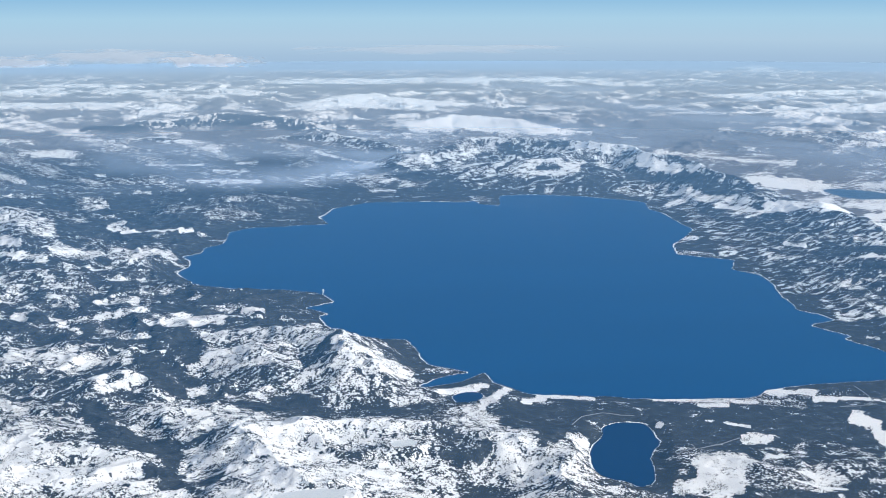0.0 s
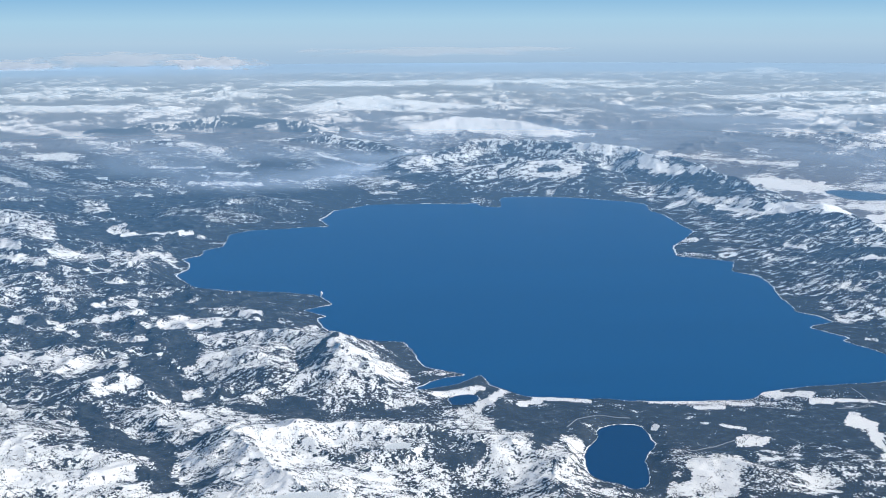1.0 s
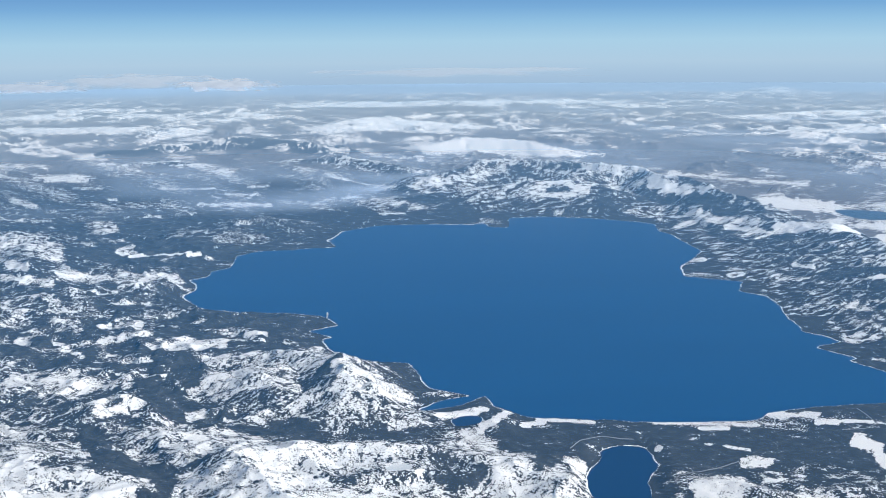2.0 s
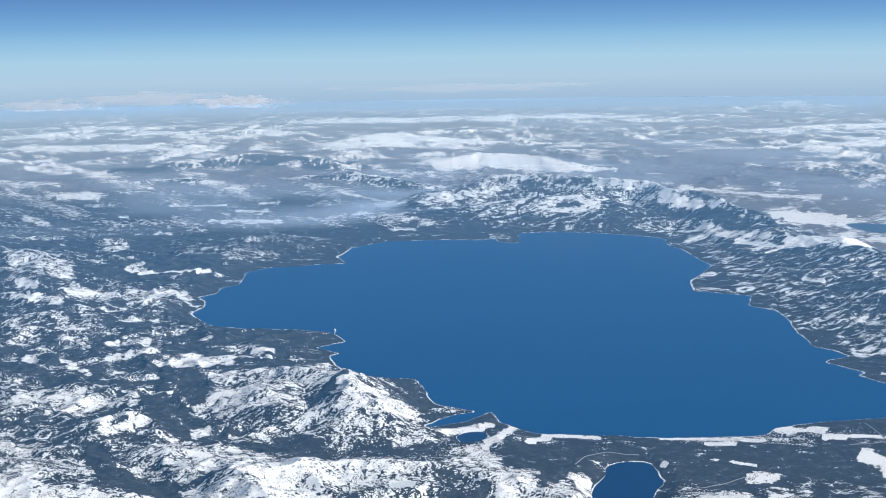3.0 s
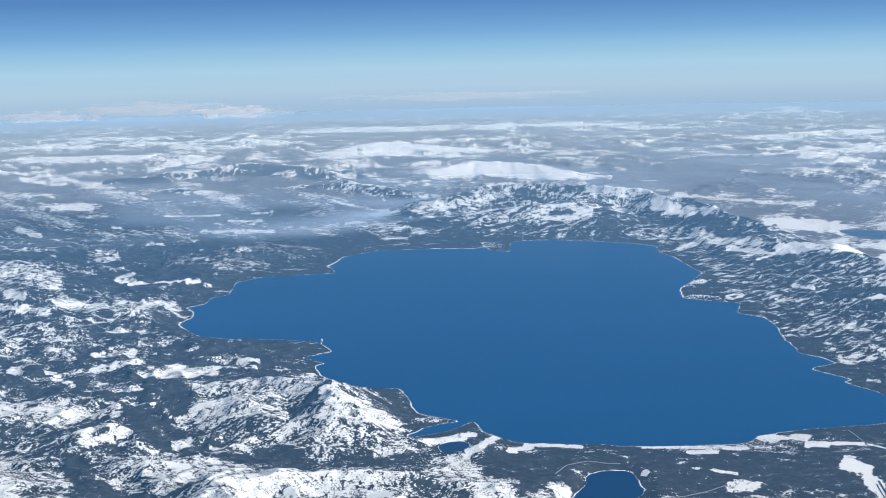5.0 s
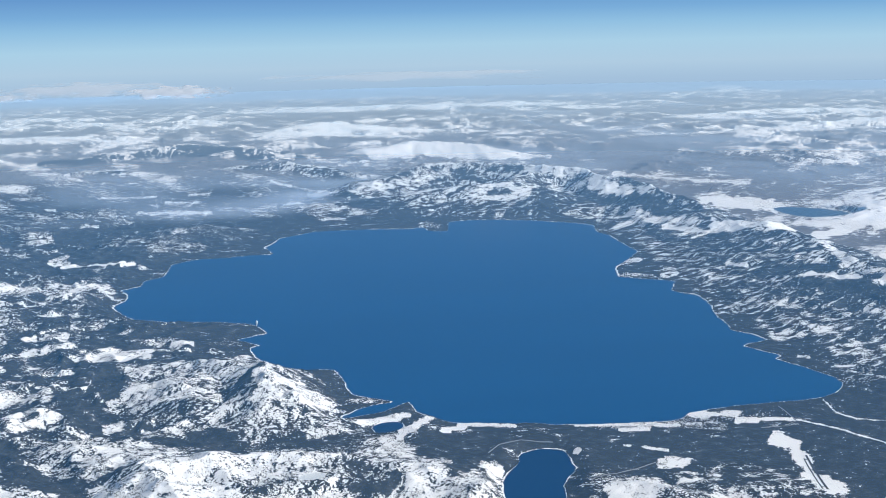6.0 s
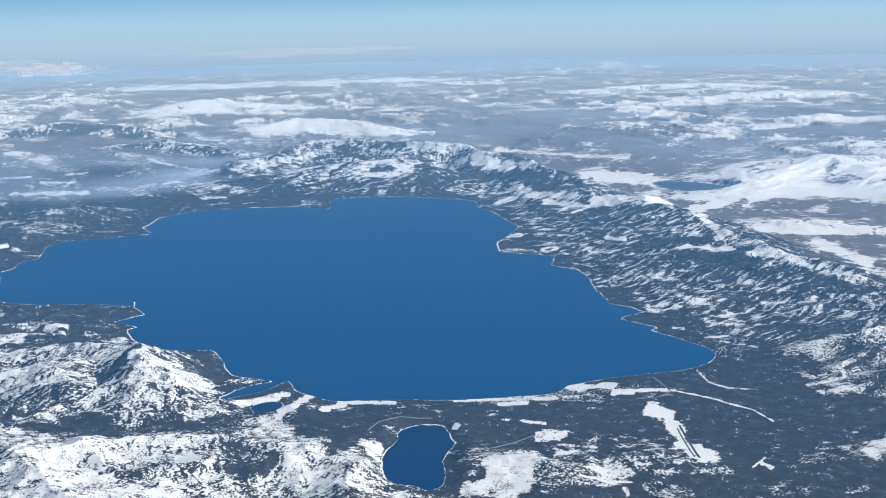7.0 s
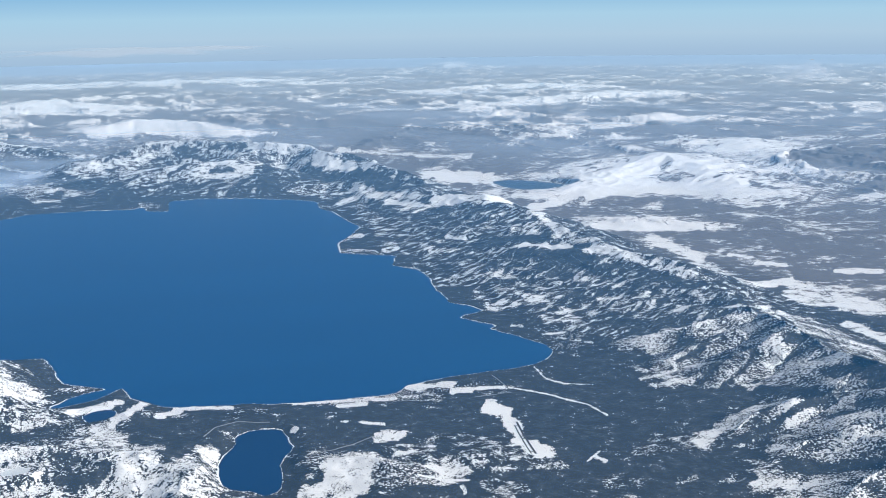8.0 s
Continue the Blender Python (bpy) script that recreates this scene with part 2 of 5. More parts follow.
NEAR_SLOPES_B = [
    (-112.9, -163.9, -96.7, -164.5, 0.9, 3.2, -0.1), (-104.2, -153.0, -95.2, -157.7, 0.4, 1.4, 0.9), (-154.6, -154.6, -146.3, -161.3, 1.6, 5.8, 0.85), (-146.0, -164.0, -133.4, -180.6, 1.9, 6.6, 0.6), (-156.7, -141.6, -136.0, -153.6, 1.4, 3.6, 0.5), (-132.0, -170.3, -127.1, -186.2, 2.7, 9.3, -0.15), (-126.9, -188.7, -115.3, -197.6, 2.4, 7.7, -0.15), (-122.2, -209.2, -117.9, -210.4, 1.6, 2.7, -0.05), (-115.3, -197.6, -113.5, -217.0, 2.5, 7.1, -0.15), (-111.4, -218.8, -106.2, -219.6, 0.9, 2.5, 0), (-122.1, -177.5, -112.9, -165.8, 2.5, 6.5, 0.68),
]
NEAR_SLOPES_C = [
    (-111.4, -173.9, -107.7, -181.8, 1.5, 5.1, 0.85), (-110.6, -210.2, -99.7, -203.3, 2.5, 6.0, 0.8), (-112.0, -197.2, -104.1, -193.4, 0.7, 2.3, 0.1), (-98.8, -213.3, -87.2, -214.4, 3.3, 10.1, 0.9), (-98.6, -202.2, -77.2, -200.3, 2.5, 3.7, 0.94), (-138.6, -193.3, -130.5, -197.5, 0.9, 3.1, 0.3), (-148.0, -195.0, -131.3, -200.2, 2.1, 4.9, 0.86), (-145.6, -210.6, -125.1, -212.7, 3.3, 7.8, 0.85), (-131.7, -196.4, -121.1, -209.0, 1.4, 3.7, 0.9), (-120.5, -218.5, -111.2, -224.4, 1.1, 3.1, 1), (-140.5, -203.6, -132.3, -201.6, 0.7, 1.1, 0.6),
]
BAY_SLOPES_A = [
    (-82.2, -140.0, -70.9, -151.4, 3.0, 7.4, 0.68), (-75.2, -139.5, -64.5, -142.7, 2.4, 8.7, 0.85), (-87.6, -135.7, -79.0, -134.4, 1.3, 4.0, 0.05), (-78.5, -127.9, -75.3, -124.3, 0.9, 3.7, 0.1), (-87.9, -114.4, -78.5, -82.7, 1.6, 6.7, 0.65), (-88.4, -152.5, -73.0, -157.9, 2.4, 4.9, 0.68), (-58.1, -103.1, -54.8, -123.8, 2.0, 7.9, 0.1), (-55.2, -106.5, -52.3, -100.3, 0.6, 2.6, 0.6), (-55.2, -136.4, -48.9, -133.2, 0.7, 2.6, 0.7), (-92.7, -159.9, -83.9, -164.4, 1.2, 3.6, 0), (-81.3, -163.7, -66.1, -166.8, 1.8, 3.7, 0.5),
]
BAY_SLOPES_B = [
    (-66.0, -165.3, -60.4, -163.0, 1.3, 2.9, 0.75), (-54.1, -156.6, -42.2, -151.2, 0.7, 2.4, 1.05), (-46.6, -170.6, -42.5, -166.4, 0.9, 2.8, 1.1), (-44.2, -168.1, -37.8, -155.2, 1.1, 3.8, 1.15), (-57.2, -167.6, -53.7, -170.3, 1.9, 6.7, 0.45), (-88.4, -198.1, -75.9, -198.8, 2.1, 6.9, 0.9), (-74.5, -196.3, -64.8, -193.9, 1.4, 4.7, 0.8), (-50.3, -172.9, -44.7, -189.5, 1.7, 5.9, 0.85), (-49.5, -212.0, -41.6, -225.6, 3.6, 8.3, 0.82), (-49.8, -202.3, -42.1, -209.5, 1.5, 4.4, 0.85), (-60.1, -201.3, -53.4, -209.0, 2.1, 5.1, 0.36),
]
BAY_SLOPES_C = [
    (-55.0, -211.1, -53.0, -208.1, 1.0, 1.6, -0.1), (-62.6, -209.8, -55.3, -212.7, 0.7, 1.0, 0.1), (-72.2, -214.6, -61.9, -218.9, 2.4, 5.2, 0.7), (-87.7, -222.5, -72.8, -220.0, 2.1, 6.3, 0.85), (-90.5, -234.2, -62.7, -223.3, 1.2, 3.5, 0.8), (-46.3, -227.3, -40.0, -232.0, 1.2, 2.4, 0.3), (-31.0, -189.3, -30.0, -197.2, 1.0, 3.2, 0.95), (-41.7, -178.2, -30.9, -183.9, 2.8, 9.3, -0.2), (-41.1, -205.1, -25.0, -176.4, 1.7, 5.7, -0.2),
]
WEST_HILLS_A = [
    (-195.9, 107.8, -175.5, 88.8, 5.3, 31.8, 0.72), (-187.4, 54.0, -179.4, 41.9, 1.8, 9.6, 0.9), (-169.8, 96.3, -115.8, 113.4, 2.9, 17.4, -0.05), (-166.7, 35.0, -151.2, 39.0, 2.1, 12.5, 0.76), (-150.6, 32.4, -124.8, 39.7, 1.9, 11.1, 0.74), (-136.7, 34.1, -122.6, 36.6, 1.1, 6.1, 0.9), (-183.1, 26.7, -165.9, 13.3, 2.1, 5.9, 0.74), (-154.9, -0.1, -143.9, 0.5, 1.2, 2.6, 0.5), (-152.5, -23.7, -143.5, -26.3, 2.3, 9.3, 0.64), (-142.6, -15.4, -138.4, -10.6, 0.8, 3.3, 0.8), (-164.1, -29.2, -157.9, -22.9, 1.1, 5.2, 0.5), (-176.6, -15.1, -169.5, -27.7, 2.7, 9.8, 0.6),
]
WEST_HILLS_B = [
    (-173.3, -36.8, -164.0, -43.2, 1.8, 9.1, 0.55), (-157.5, -41.2, -149.5, -52.1, 1.6, 7.9, 0.7), (-138.5, -45.0, -131.6, -45.8, 1.1, 5.2, 0.78), (-140.6, -68.8, -127.8, -66.4, 1.5, 3.5, 0.88), (-142.5, -48.8, -140.8, -45.9, 0.9, 4.3, 0.8), (-154.3, -66.9, -144.2, -87.5, 0.8, 3.8, 0.8), (-165.3, -61.9, -161.5, -66.0, 0.9, 3.2, 0.8), (-126.3, -80.9, -105.7, -76.0, 1.5, 6.7, 0.86), (-118.6, -76.8, -107.3, -76.6, 1.7, 7.5, 0.88), (-99.2, -66.7, -93.3, -67.4, 0.8, 2.8, 1), (-87.9, -76.9, -84.7, -78.1, 0.7, 3.0, 0.7), (-110.2, -101.4, -104.1, -102.3, 0.9, 4.0, 0.8),
]
WEST_HILLS_C = [
    (-108.4, -125.0, -98.4, -125.8, 1.5, 5.9, 0.86), (-98.1, -106.4, -82.2, -117.9, 1.8, 6.9, 0.68), (-100.0, -134.3, -87.6, -135.7, 2.1, 6.8, 0.75), (-129.2, -96.0, -124.9, -98.5, 0.8, 1.8, 0.8), (-134.4, -105.4, -120.1, -113.9, 0.6, 1.2, 0.8), (-111.0, -49.9, -86.7, -48.6, 1.2, 5.9, -0.15), (-148.4, 79.3, -119.3, 64.5, 1.4, 5.5, -0.1), (-151.4, 102.4, -144.0, 95.6, 1.4, 8.6, 0.75), (-145.8, 88.9, -117.8, 92.8, 0.5, 3.1, 1.05), (-134.3, -78.6, -115.0, -90.1, 0.8, 3.6, 0), (-176.4, 7.0, -158.0, -6.0, 1.2, 6.7, 0.1), (-155.8, -90.9, -128.1, -101.3, 0.8, 2.8, 0.15),
]
NORTH_WEST_VALLEY_A = [
    (-122.2, 221.0, -76.1, 205.4, 3.4, 20.7, 0.02), (-122.1, 168.9, -83.7, 143.0, 2.4, 9.7, 0.12), (-103.8, 155.1, -97.4, 158.0, 1.1, 4.3, 0.6), (-150.6, 354.3, -117.2, 350.2, 0.8, 5.0, 0.95), (-123.5, 272.1, -85.8, 261.7, 1.4, 8.4, 0.88), (-99.1, 294.6, -92.4, 322.7, 1.3, 7.9, 0.75), (-97.0, 354.0, -86.1, 358.9, 1.4, 8.3, 0.9), (-110.3, 318.7, -91.0, 313.5, 0.7, 4.4, 0.85), (-228.6, 312.4, -212.2, 283.0, 2.0, 11.8, 0.85), (-223.9, 413.8, -199.6, 413.2, 1.9, 11.2, 0.7), (-201.4, 368.5, -183.9, 358.9, 1.4, 8.5, 0.7),
]
NORTH_WEST_VALLEY_B = [
    (-253.9, 472.5, -221.4, 477.0, 3.2, 19.3, -0.1), (-186.0, 550.0, -149.0, 546.2, 2.6, 15.5, 0.9), (-285.9, 673.9, -248.9, 629.8, 2.9, 17.2, 0.85), (-213.1, 619.0, -152.9, 635.8, 3.7, 22.3, 0.05), (-129.3, 578.9, -38.4, 582.7, 5.3, 31.9, 0), (-80.2, 665.3, -63.5, 611.2, 3.7, 22.4, 0.5), (-106.3, 924.1, -76.0, 870.9, 2.9, 17.3, 0.85), (-194.1, 774.5, -137.8, 938.7, 5.0, 30.3, 0.95), (-332.1, 964.4, -216.3, 930.5, 7.2, 43.4, 1), (-377.7, 1252.0, -303.6, 1251.6, 5.9, 35.3, 0.72), (-351.5, 1593.7, -245.4, 1484.2, 7.7, 46.1, 0.5),
]
NORTH_WEST_VALLEY_C = [
    (-222.2, 1262.0, -141.7, 1424.4, 6.9, 41.4, 0.5), (-120.3, 1222.7, -98.9, 1585.5, 5.5, 33.3, 0.8), (-82.7, 1191.7, -37.4, 1306.8, 5.1, 30.5, 0.7), (-149.3, 230.2, -141.8, 221.2, 1.2, 7.0, 0.75), (-171.4, 200.2, -161.5, 193.4, 2.0, 11.8, 0.6), (-168.6, 171.8, -158.4, 171.8, 1.4, 8.1, 0.7), (-151.1, 113.2, -146.9, 119.0, 1.5, 8.9, 0.7), (-209.5, 225.7, -195.3, 221.3, 1.8, 10.6, 0.6), (-175.9, 307.6, -171.2, 306.0, 1.0, 5.9, 0.9),
]
FAR_MIDDLE_A = [
    (-52.6, 562.1, -23.8, 600.8, 3.6, 21.3, 0.5), (-27.4, 497.7, -5.6, 512.4, 4.1, 24.7, 0.7), (-58.1, 491.0, -42.4, 455.8, 2.4, 14.3, 0), (-45.4, 411.3, -11.9, 317.0, 1.4, 8.5, 0.75), (-22.6, 927.6, 100.2, 879.6, 7.0, 42.0, 0.95), (16.7, 976.8, 64.0, 963.2, 5.5, 33.0, 0.95), (179.4, 1019.6, 197.3, 975.0, 4.4, 26.5, 0.95), (101.3, 1163.1, 264.9, 1269.4, 6.5, 39.0, 0.55), (-15.3, 1660.5, 488.2, 1656.6, 7.3, 43.8, 0.85),
]
FAR_MIDDLE_B = [
    (54.6, 641.1, 109.9, 629.4, 6.6, 34.6, 1.15), (107.6, 617.6, 181.4, 572.1, 3.2, 19.4, 0.85), (157.6, 816.7, 263.5, 751.9, 4.4, 26.2, 0.45), (-23.7, 735.5, 69.2, 743.2, 3.1, 18.5, 0.5), (-54.9, 709.9, 13.0, 697.7, 4.0, 23.8, 0.25), (42.2, 693.8, 67.6, 732.6, 2.5, 15.1, 0.5), (3.6, 604.2, 31.8, 542.4, 3.5, 21.3, 0.6), (316.3, 1015.8, 345.7, 901.2, 4.4, 26.5, 0.5), (219.6, 605.9, 296.6, 615.5, 9.6, 57.7, -0.2),
]
NORTH_RANGE_A = [
    (39.2, 476.9, 102.9, 526.5, 3.3, 20.0, 0.1), (43.4, 452.3, 59.3, 370.3, 0.9, 3.2, 0.85), (62.8, 369.1, 81.2, 353.3, 1.1, 3.0, 0.8), (-3.4, 304.6, 30.2, 326.6, 3.0, 12.9, 0.85), (31.6, 335.2, 60.5, 357.9, 2.1, 8.4, 0.82), (21.8, 258.3, 72.7, 330.8, 2.3, 13.8, 0.8), (24.9, 240.7, 47.5, 245.5, 1.8, 6.0, 0.75), (54.3, 240.6, 74.6, 259.7, 1.9, 6.4, 0.95), (73.8, 260.6, 82.4, 231.7, 1.9, 11.2, 0.95), (56.4, 236.2, 74.6, 228.2, 1.5, 5.0, 0.85),
]
NORTH_RANGE_B = [
    (62.7, 243.2, 73.3, 241.5, 0.8, 2.4, 0.25), (47.8, 239.6, 54.8, 242.8, 1.5, 5.7, 0.85), (79.0, 343.5, 94.3, 318.8, 3.1, 9.7, 0.72), (40.3, 240.8, 52.4, 256.6, 0.9, 3.4, 0.05), (67.5, 339.7, 85.4, 325.0, 1.0, 3.6, 0.1), (101.6, 320.1, 123.9, 288.9, 2.4, 7.0, 0.82), (102.6, 285.2, 117.3, 277.9, 2.0, 5.2, 0.6), (84.4, 218.4, 112.7, 225.0, 4.8, 29.1, 0.14), (-10.7, 273.3, 12.4, 221.1, 4.3, 25.6, 0.06), (18.1, 219.8, 67.6, 200.6, 3.2, 15.6, 0.2),
]
NORTH_RANGE_C = [
    (15.7, 177.7, 21.6, 169.1, 1.7, 9.9, 0.6), (-42.0, 183.4, -37.0, 186.3, 1.1, 6.6, 0.95), (-44.3, 286.6, -34.3, 291.2, 1.3, 7.7, 0.9), (-64.8, 318.7, -9.3, 284.5, 2.0, 11.7, 0.05), (-75.6, 216.5, -37.2, 198.6, 3.4, 20.6, 0.02), (-29.9, 213.5, -18.7, 210.1, 0.9, 5.2, 0.6), (-61.2, 268.2, -49.0, 287.3, 1.3, 7.6, 0.7), (31.2, 195.9, 84.3, 175.6, 1.1, 6.8, 0.08),
]
NORTH_EAST_RIDGE = [
    (124.7, 252.5, 138.7, 207.8, 2.5, 7.5, 1), (128.5, 254.4, 186.3, 405.4, 1.8, 10.6, 0.95), (131.1, 203.1, 137.4, 169.8, 3.5, 14.2, 0.03), (145.0, 208.1, 195.3, 273.8, 1.3, 7.6, 0.55), (136.6, 197.0, 145.6, 153.0, 1.0, 3.4, 0.8), (140.4, 178.1, 146.3, 162.3, 1.4, 5.0, 0.1), (120.4, 198.2, 125.7, 191.5, 1.8, 8.3, 0.75), (92.5, 174.1, 109.0, 190.3, 2.0, 12.0, 0.5), (112.3, 182.0, 127.1, 173.5, 2.3, 13.7, 0.72), (121.8, 153.7, 132.7, 119.0, 1.6, 9.7, 0.85), (119.5, 123.5, 126.7, 103.3, 0.8, 4.7, 1.05), (107.8, 227.4, 126.2, 216.4, 2.7, 9.3, 0.25),
]
EAST_RIDGE_A = [
    (123.4, 250.2, 140.1, 211.5, 2.5, 7.5, 0.95), (132.7, 206.6, 136.9, 158.4, 3.5, 14.0, 0.02), (113.0, 200.4, 126.7, 197.7, 2.4, 10.5, 0.5), (102.7, 140.9, 120.8, 154.4, 2.2, 13.1, 0.72), (118.3, 146.9, 131.6, 127.9, 1.6, 9.7, 0.86), (121.6, 123.6, 129.7, 93.4, 0.8, 2.9, 1.05), (135.8, 102.2, 155.5, 76.8, 1.8, 10.7, 1.02), (158.6, 83.8, 194.4, 111.0, 1.6, 9.5, 0.95), (158.6, 42.9, 140.6, -18.6, 2.0, 12.2, 0.9), (161.4, 144.7, 193.5, 148.2, 1.4, 8.5, 0.1),
]
EAST_RIDGE_B = [
    (135.1, 42.5, 140.4, 5.2, 2.5, 15.0, 0.42), (120.9, -5.9, 132.4, -21.0, 1.3, 7.5, -0.1), (120.3, -23.3, 131.7, -40.5, 0.7, 3.4, 1.25), (113.2, -37.5, 125.9, -64.4, 2.2, 8.7, -0.1), (134.2, -52.8, 140.3, -73.4, 1.8, 6.2, 0.92), (137.7, -24.3, 136.1, -38.6, 1.2, 6.4, 0.7), (63.6, 17.5, 77.6, 5.9, 1.1, 5.2, 0.58), (76.6, 45.6, 81.8, 45.4, 0.9, 5.5, 0.8), (109.1, 22.0, 111.8, 9.9, 0.7, 3.8, 1.1), (92.8, 1.3, 101.3, -3.0, 1.5, 7.1, 0.6),
]
EAST_RIDGE_C = [
    (75.1, -57.7, 98.8, -59.4, 1.9, 6.6, 0.46), (78.2, -92.0, 99.2, -92.4, 1.9, 7.6, 0.46), (105.2, -110.8, 113.4, -116.6, 1.7, 6.7, 0.52), (103.8, 73.7, 125.6, 9.9, 2.5, 15.2, 0.2), (98.8, -35.6, 116.1, -66.9, 2.3, 9.7, 0.22), (118.5, 78.3, 136.9, 65.0, 1.7, 8.4, 0.15), (78.6, 8.8, 84.2, 11.9, 1.1, 5.6, 0.7), (105.2, -92.2, 117.6, -87.8, 1.8, 7.9, 0.28),
]
EAST_SLOPES_A = [
    (184.7, 41.6, 226.2, 22.8, 1.7, 6.8, 1), (193.1, 8.8, 186.5, -39.5, 2.0, 11.5, 0.85), (181.4, -51.1, 172.9, -88.3, 2.2, 11.5, 0.72), (175.8, -87.3, 196.3, -81.2, 1.4, 7.1, 0.95), (181.0, -102.1, 194.7, -129.8, 2.8, 13.5, 0.85), (192.3, -86.8, 203.8, -101.9, 1.6, 8.0, 0.8), (167.6, -147.6, 164.1, -168.4, 1.5, 6.6, 0.95), (230.3, 3.6, 248.6, -28.2, 3.1, 18.4, 0.28), (219.8, -75.6, 234.1, -82.4, 0.8, 4.3, 0.85), (202.0, -34.8, 207.4, -41.7, 0.7, 3.5, 0.9),
]
EAST_SLOPES_B = [
    (202.5, -52.3, 209.5, -59.9, 0.9, 4.5, 0.9), (164.0, -133.6, 171.8, -137.0, 1.4, 6.4, 0.1), (134.8, -90.1, 132.7, -167.6, 0.7, 2.8, 0), (139.7, -74.5, 144.0, -102.4, 1.3, 5.4, 0.76), (129.8, -142.6, 150.8, -140.4, 0.7, 3.1, 0.9), (103.0, -114.8, 120.0, -131.3, 1.5, 4.9, 0.5), (123.6, -109.3, 138.1, -130.1, 1.6, 5.1, 0.38), (91.9, -132.0, 110.9, -143.2, 1.4, 6.1, 0.06), (257.8, 6.7, 260.7, -19.7, 1.0, 5.8, 0.7), (232.1, 27.6, 266.3, 14.4, 1.3, 7.5, 0.4),
]
SOUTH_SPURS_A = [
    (86.2, -158.5, 118.8, -145.3, 0.5, 2.0, 0.65), (92.6, -164.8, 109.7, -172.7, 1.0, 4.3, 0.5), (78.8, -182.7, 107.4, -186.1, 1.3, 5.0, 0.55), (96.6, -192.4, 121.0, -194.9, 3.3, 5.2, 0.57), (78.6, -188.4, 91.8, -190.0, 1.7, 6.0, 0.6), (100.2, -199.0, 100.8, -204.8, 1.1, 3.5, 0.6), (91.0, -178.5, 101.1, -174.2, 0.7, 1.4, 0), (86.9, -195.2, 94.1, -189.4, 0.6, 1.4, 0.05), (88.9, -199.9, 103.3, -192.1, 0.6, 1.0, 0.1), (116.5, -187.4, 134.9, -188.3, 0.7, 2.1, 0.15), (118.8, -213.5, 115.0, -226.3, 2.7, 10.6, 0), (113.2, -207.4, 114.6, -213.7, 1.2, 2.9, 0.5),
]
SOUTH_SPURS_B = [
    (57.2, -199.8, 77.6, -209.9, 3.1, 10.7, -0.15), (98.9, -225.9, 104.8, -238.6, 1.2, 3.3, 0.5), (74.1, -242.3, 81.9, -239.1, 1.7, 5.4, 0.68), (69.5, -235.1, 75.3, -237.7, 1.1, 3.2, 0.35), (58.9, -239.1, 72.7, -249.8, 0.6, 1.8, 0.25), (71.5, -251.5, 83.5, -264.2, 1.4, 3.3, -0.1), (56.5, -223.5, 61.5, -226.4, 0.8, 2.7, 0.6), (48.0, -248.2, 52.0, -247.9, 0.7, 1.9, 0.7), (60.5, -256.0, 67.9, -264.8, 2.0, 5.3, 0.66), (48.7, -255.1, 59.3, -250.3, 0.6, 1.6, 0.4), (72.1, -270.5, 75.8, -270.7, 1.2, 1.8, 0.5), (108.5, -209.4, 108.2, -219.8, 0.4, 1.5, 0.8),
]
SOUTH_SPURS_C = [
    (75.7, -165.5, 77.7, -179.2, 1.4, 5.5, 0.1), (86.9, -231.3, 97.3, -247.6, 1.9, 6.3, 0.66), (88.8, -227.7, 101.0, -243.1, 1.0, 2.1, 0.5), (83.9, -243.7, 91.7, -254.4, 0.8, 1.1, 0.6), (64.8, -229.8, 86.0, -219.3, 1.5, 4.6, 0.86), (75.8, -226.2, 83.9, -221.3, 1.4, 4.7, 0.9), (83.9, -224.4, 100.7, -223.6, 0.9, 3.2, 0.5), (68.7, -234.4, 97.2, -226.3, 0.7, 1.3, -0.3), (96.6, -205.2, 101.4, -218.8, 1.1, 3.1, -0.1), (53.4, -257.3, 61.9, -253.0, 0.6, 1.5, -0.2),
]
SOUTH_FLATS_A = [
    (-11.1, -218.1, -2.8, -217.5, 2.3, 6.8, 1.02), (-18.4, -225.4, -8.7, -228.2, 1.5, 3.8, 1.02), (4.8, -198.9, 10.2, -198.1, 1.3, 4.3, 1.1), (4.7, -211.4, 12.4, -209.3, 1.5, 4.8, 0.52), (8.7, -224.8, 24.3, -222.7, 2.7, 8.1, 0.54), (13.4, -236.1, 20.3, -239.2, 1.4, 4.0, 0.58), (-11.9, -196.5, -4.5, -183.7, 2.2, 6.7, -0.1), (10.6, -193.3, 30.9, -196.0, 1.4, 4.3, -0.05), (3.0, -227.3, 11.8, -231.7, 0.2, 0.5, 1.1), (9.5, -234.4, 8.6, -237.4, 0.4, 1.2, 1),
]
SOUTH_FLATS_B = [
    (10.7, -169.4, 27.5, -177.4, 0.9, 3.3, 0.58), (23.7, -164.9, 34.2, -168.1, 0.8, 3.0, 1.25), (32.3, -172.7, 43.8, -176.7, 0.4, 1.3, 1.25), (31.0, -175.9, 35.4, -175.8, 0.7, 2.4, 1.15), (-4.9, -166.5, 17.9, -172.9, 0.4, 1.4, 1.25), (3.6, -174.4, 9.4, -175.6, 0.7, 2.3, 1.15), (-36.3, -169.0, -30.7, -164.1, 0.8, 2.7, 1.25), (-31.2, -159.8, -19.0, -164.2, 0.6, 2.1, 1.25), (-17.7, -169.8, -8.5, -169.8, 0.7, 2.3, 0.42), (0.3, -187.0, 8.4, -192.1, 0.3, 1.0, 0.9),
]
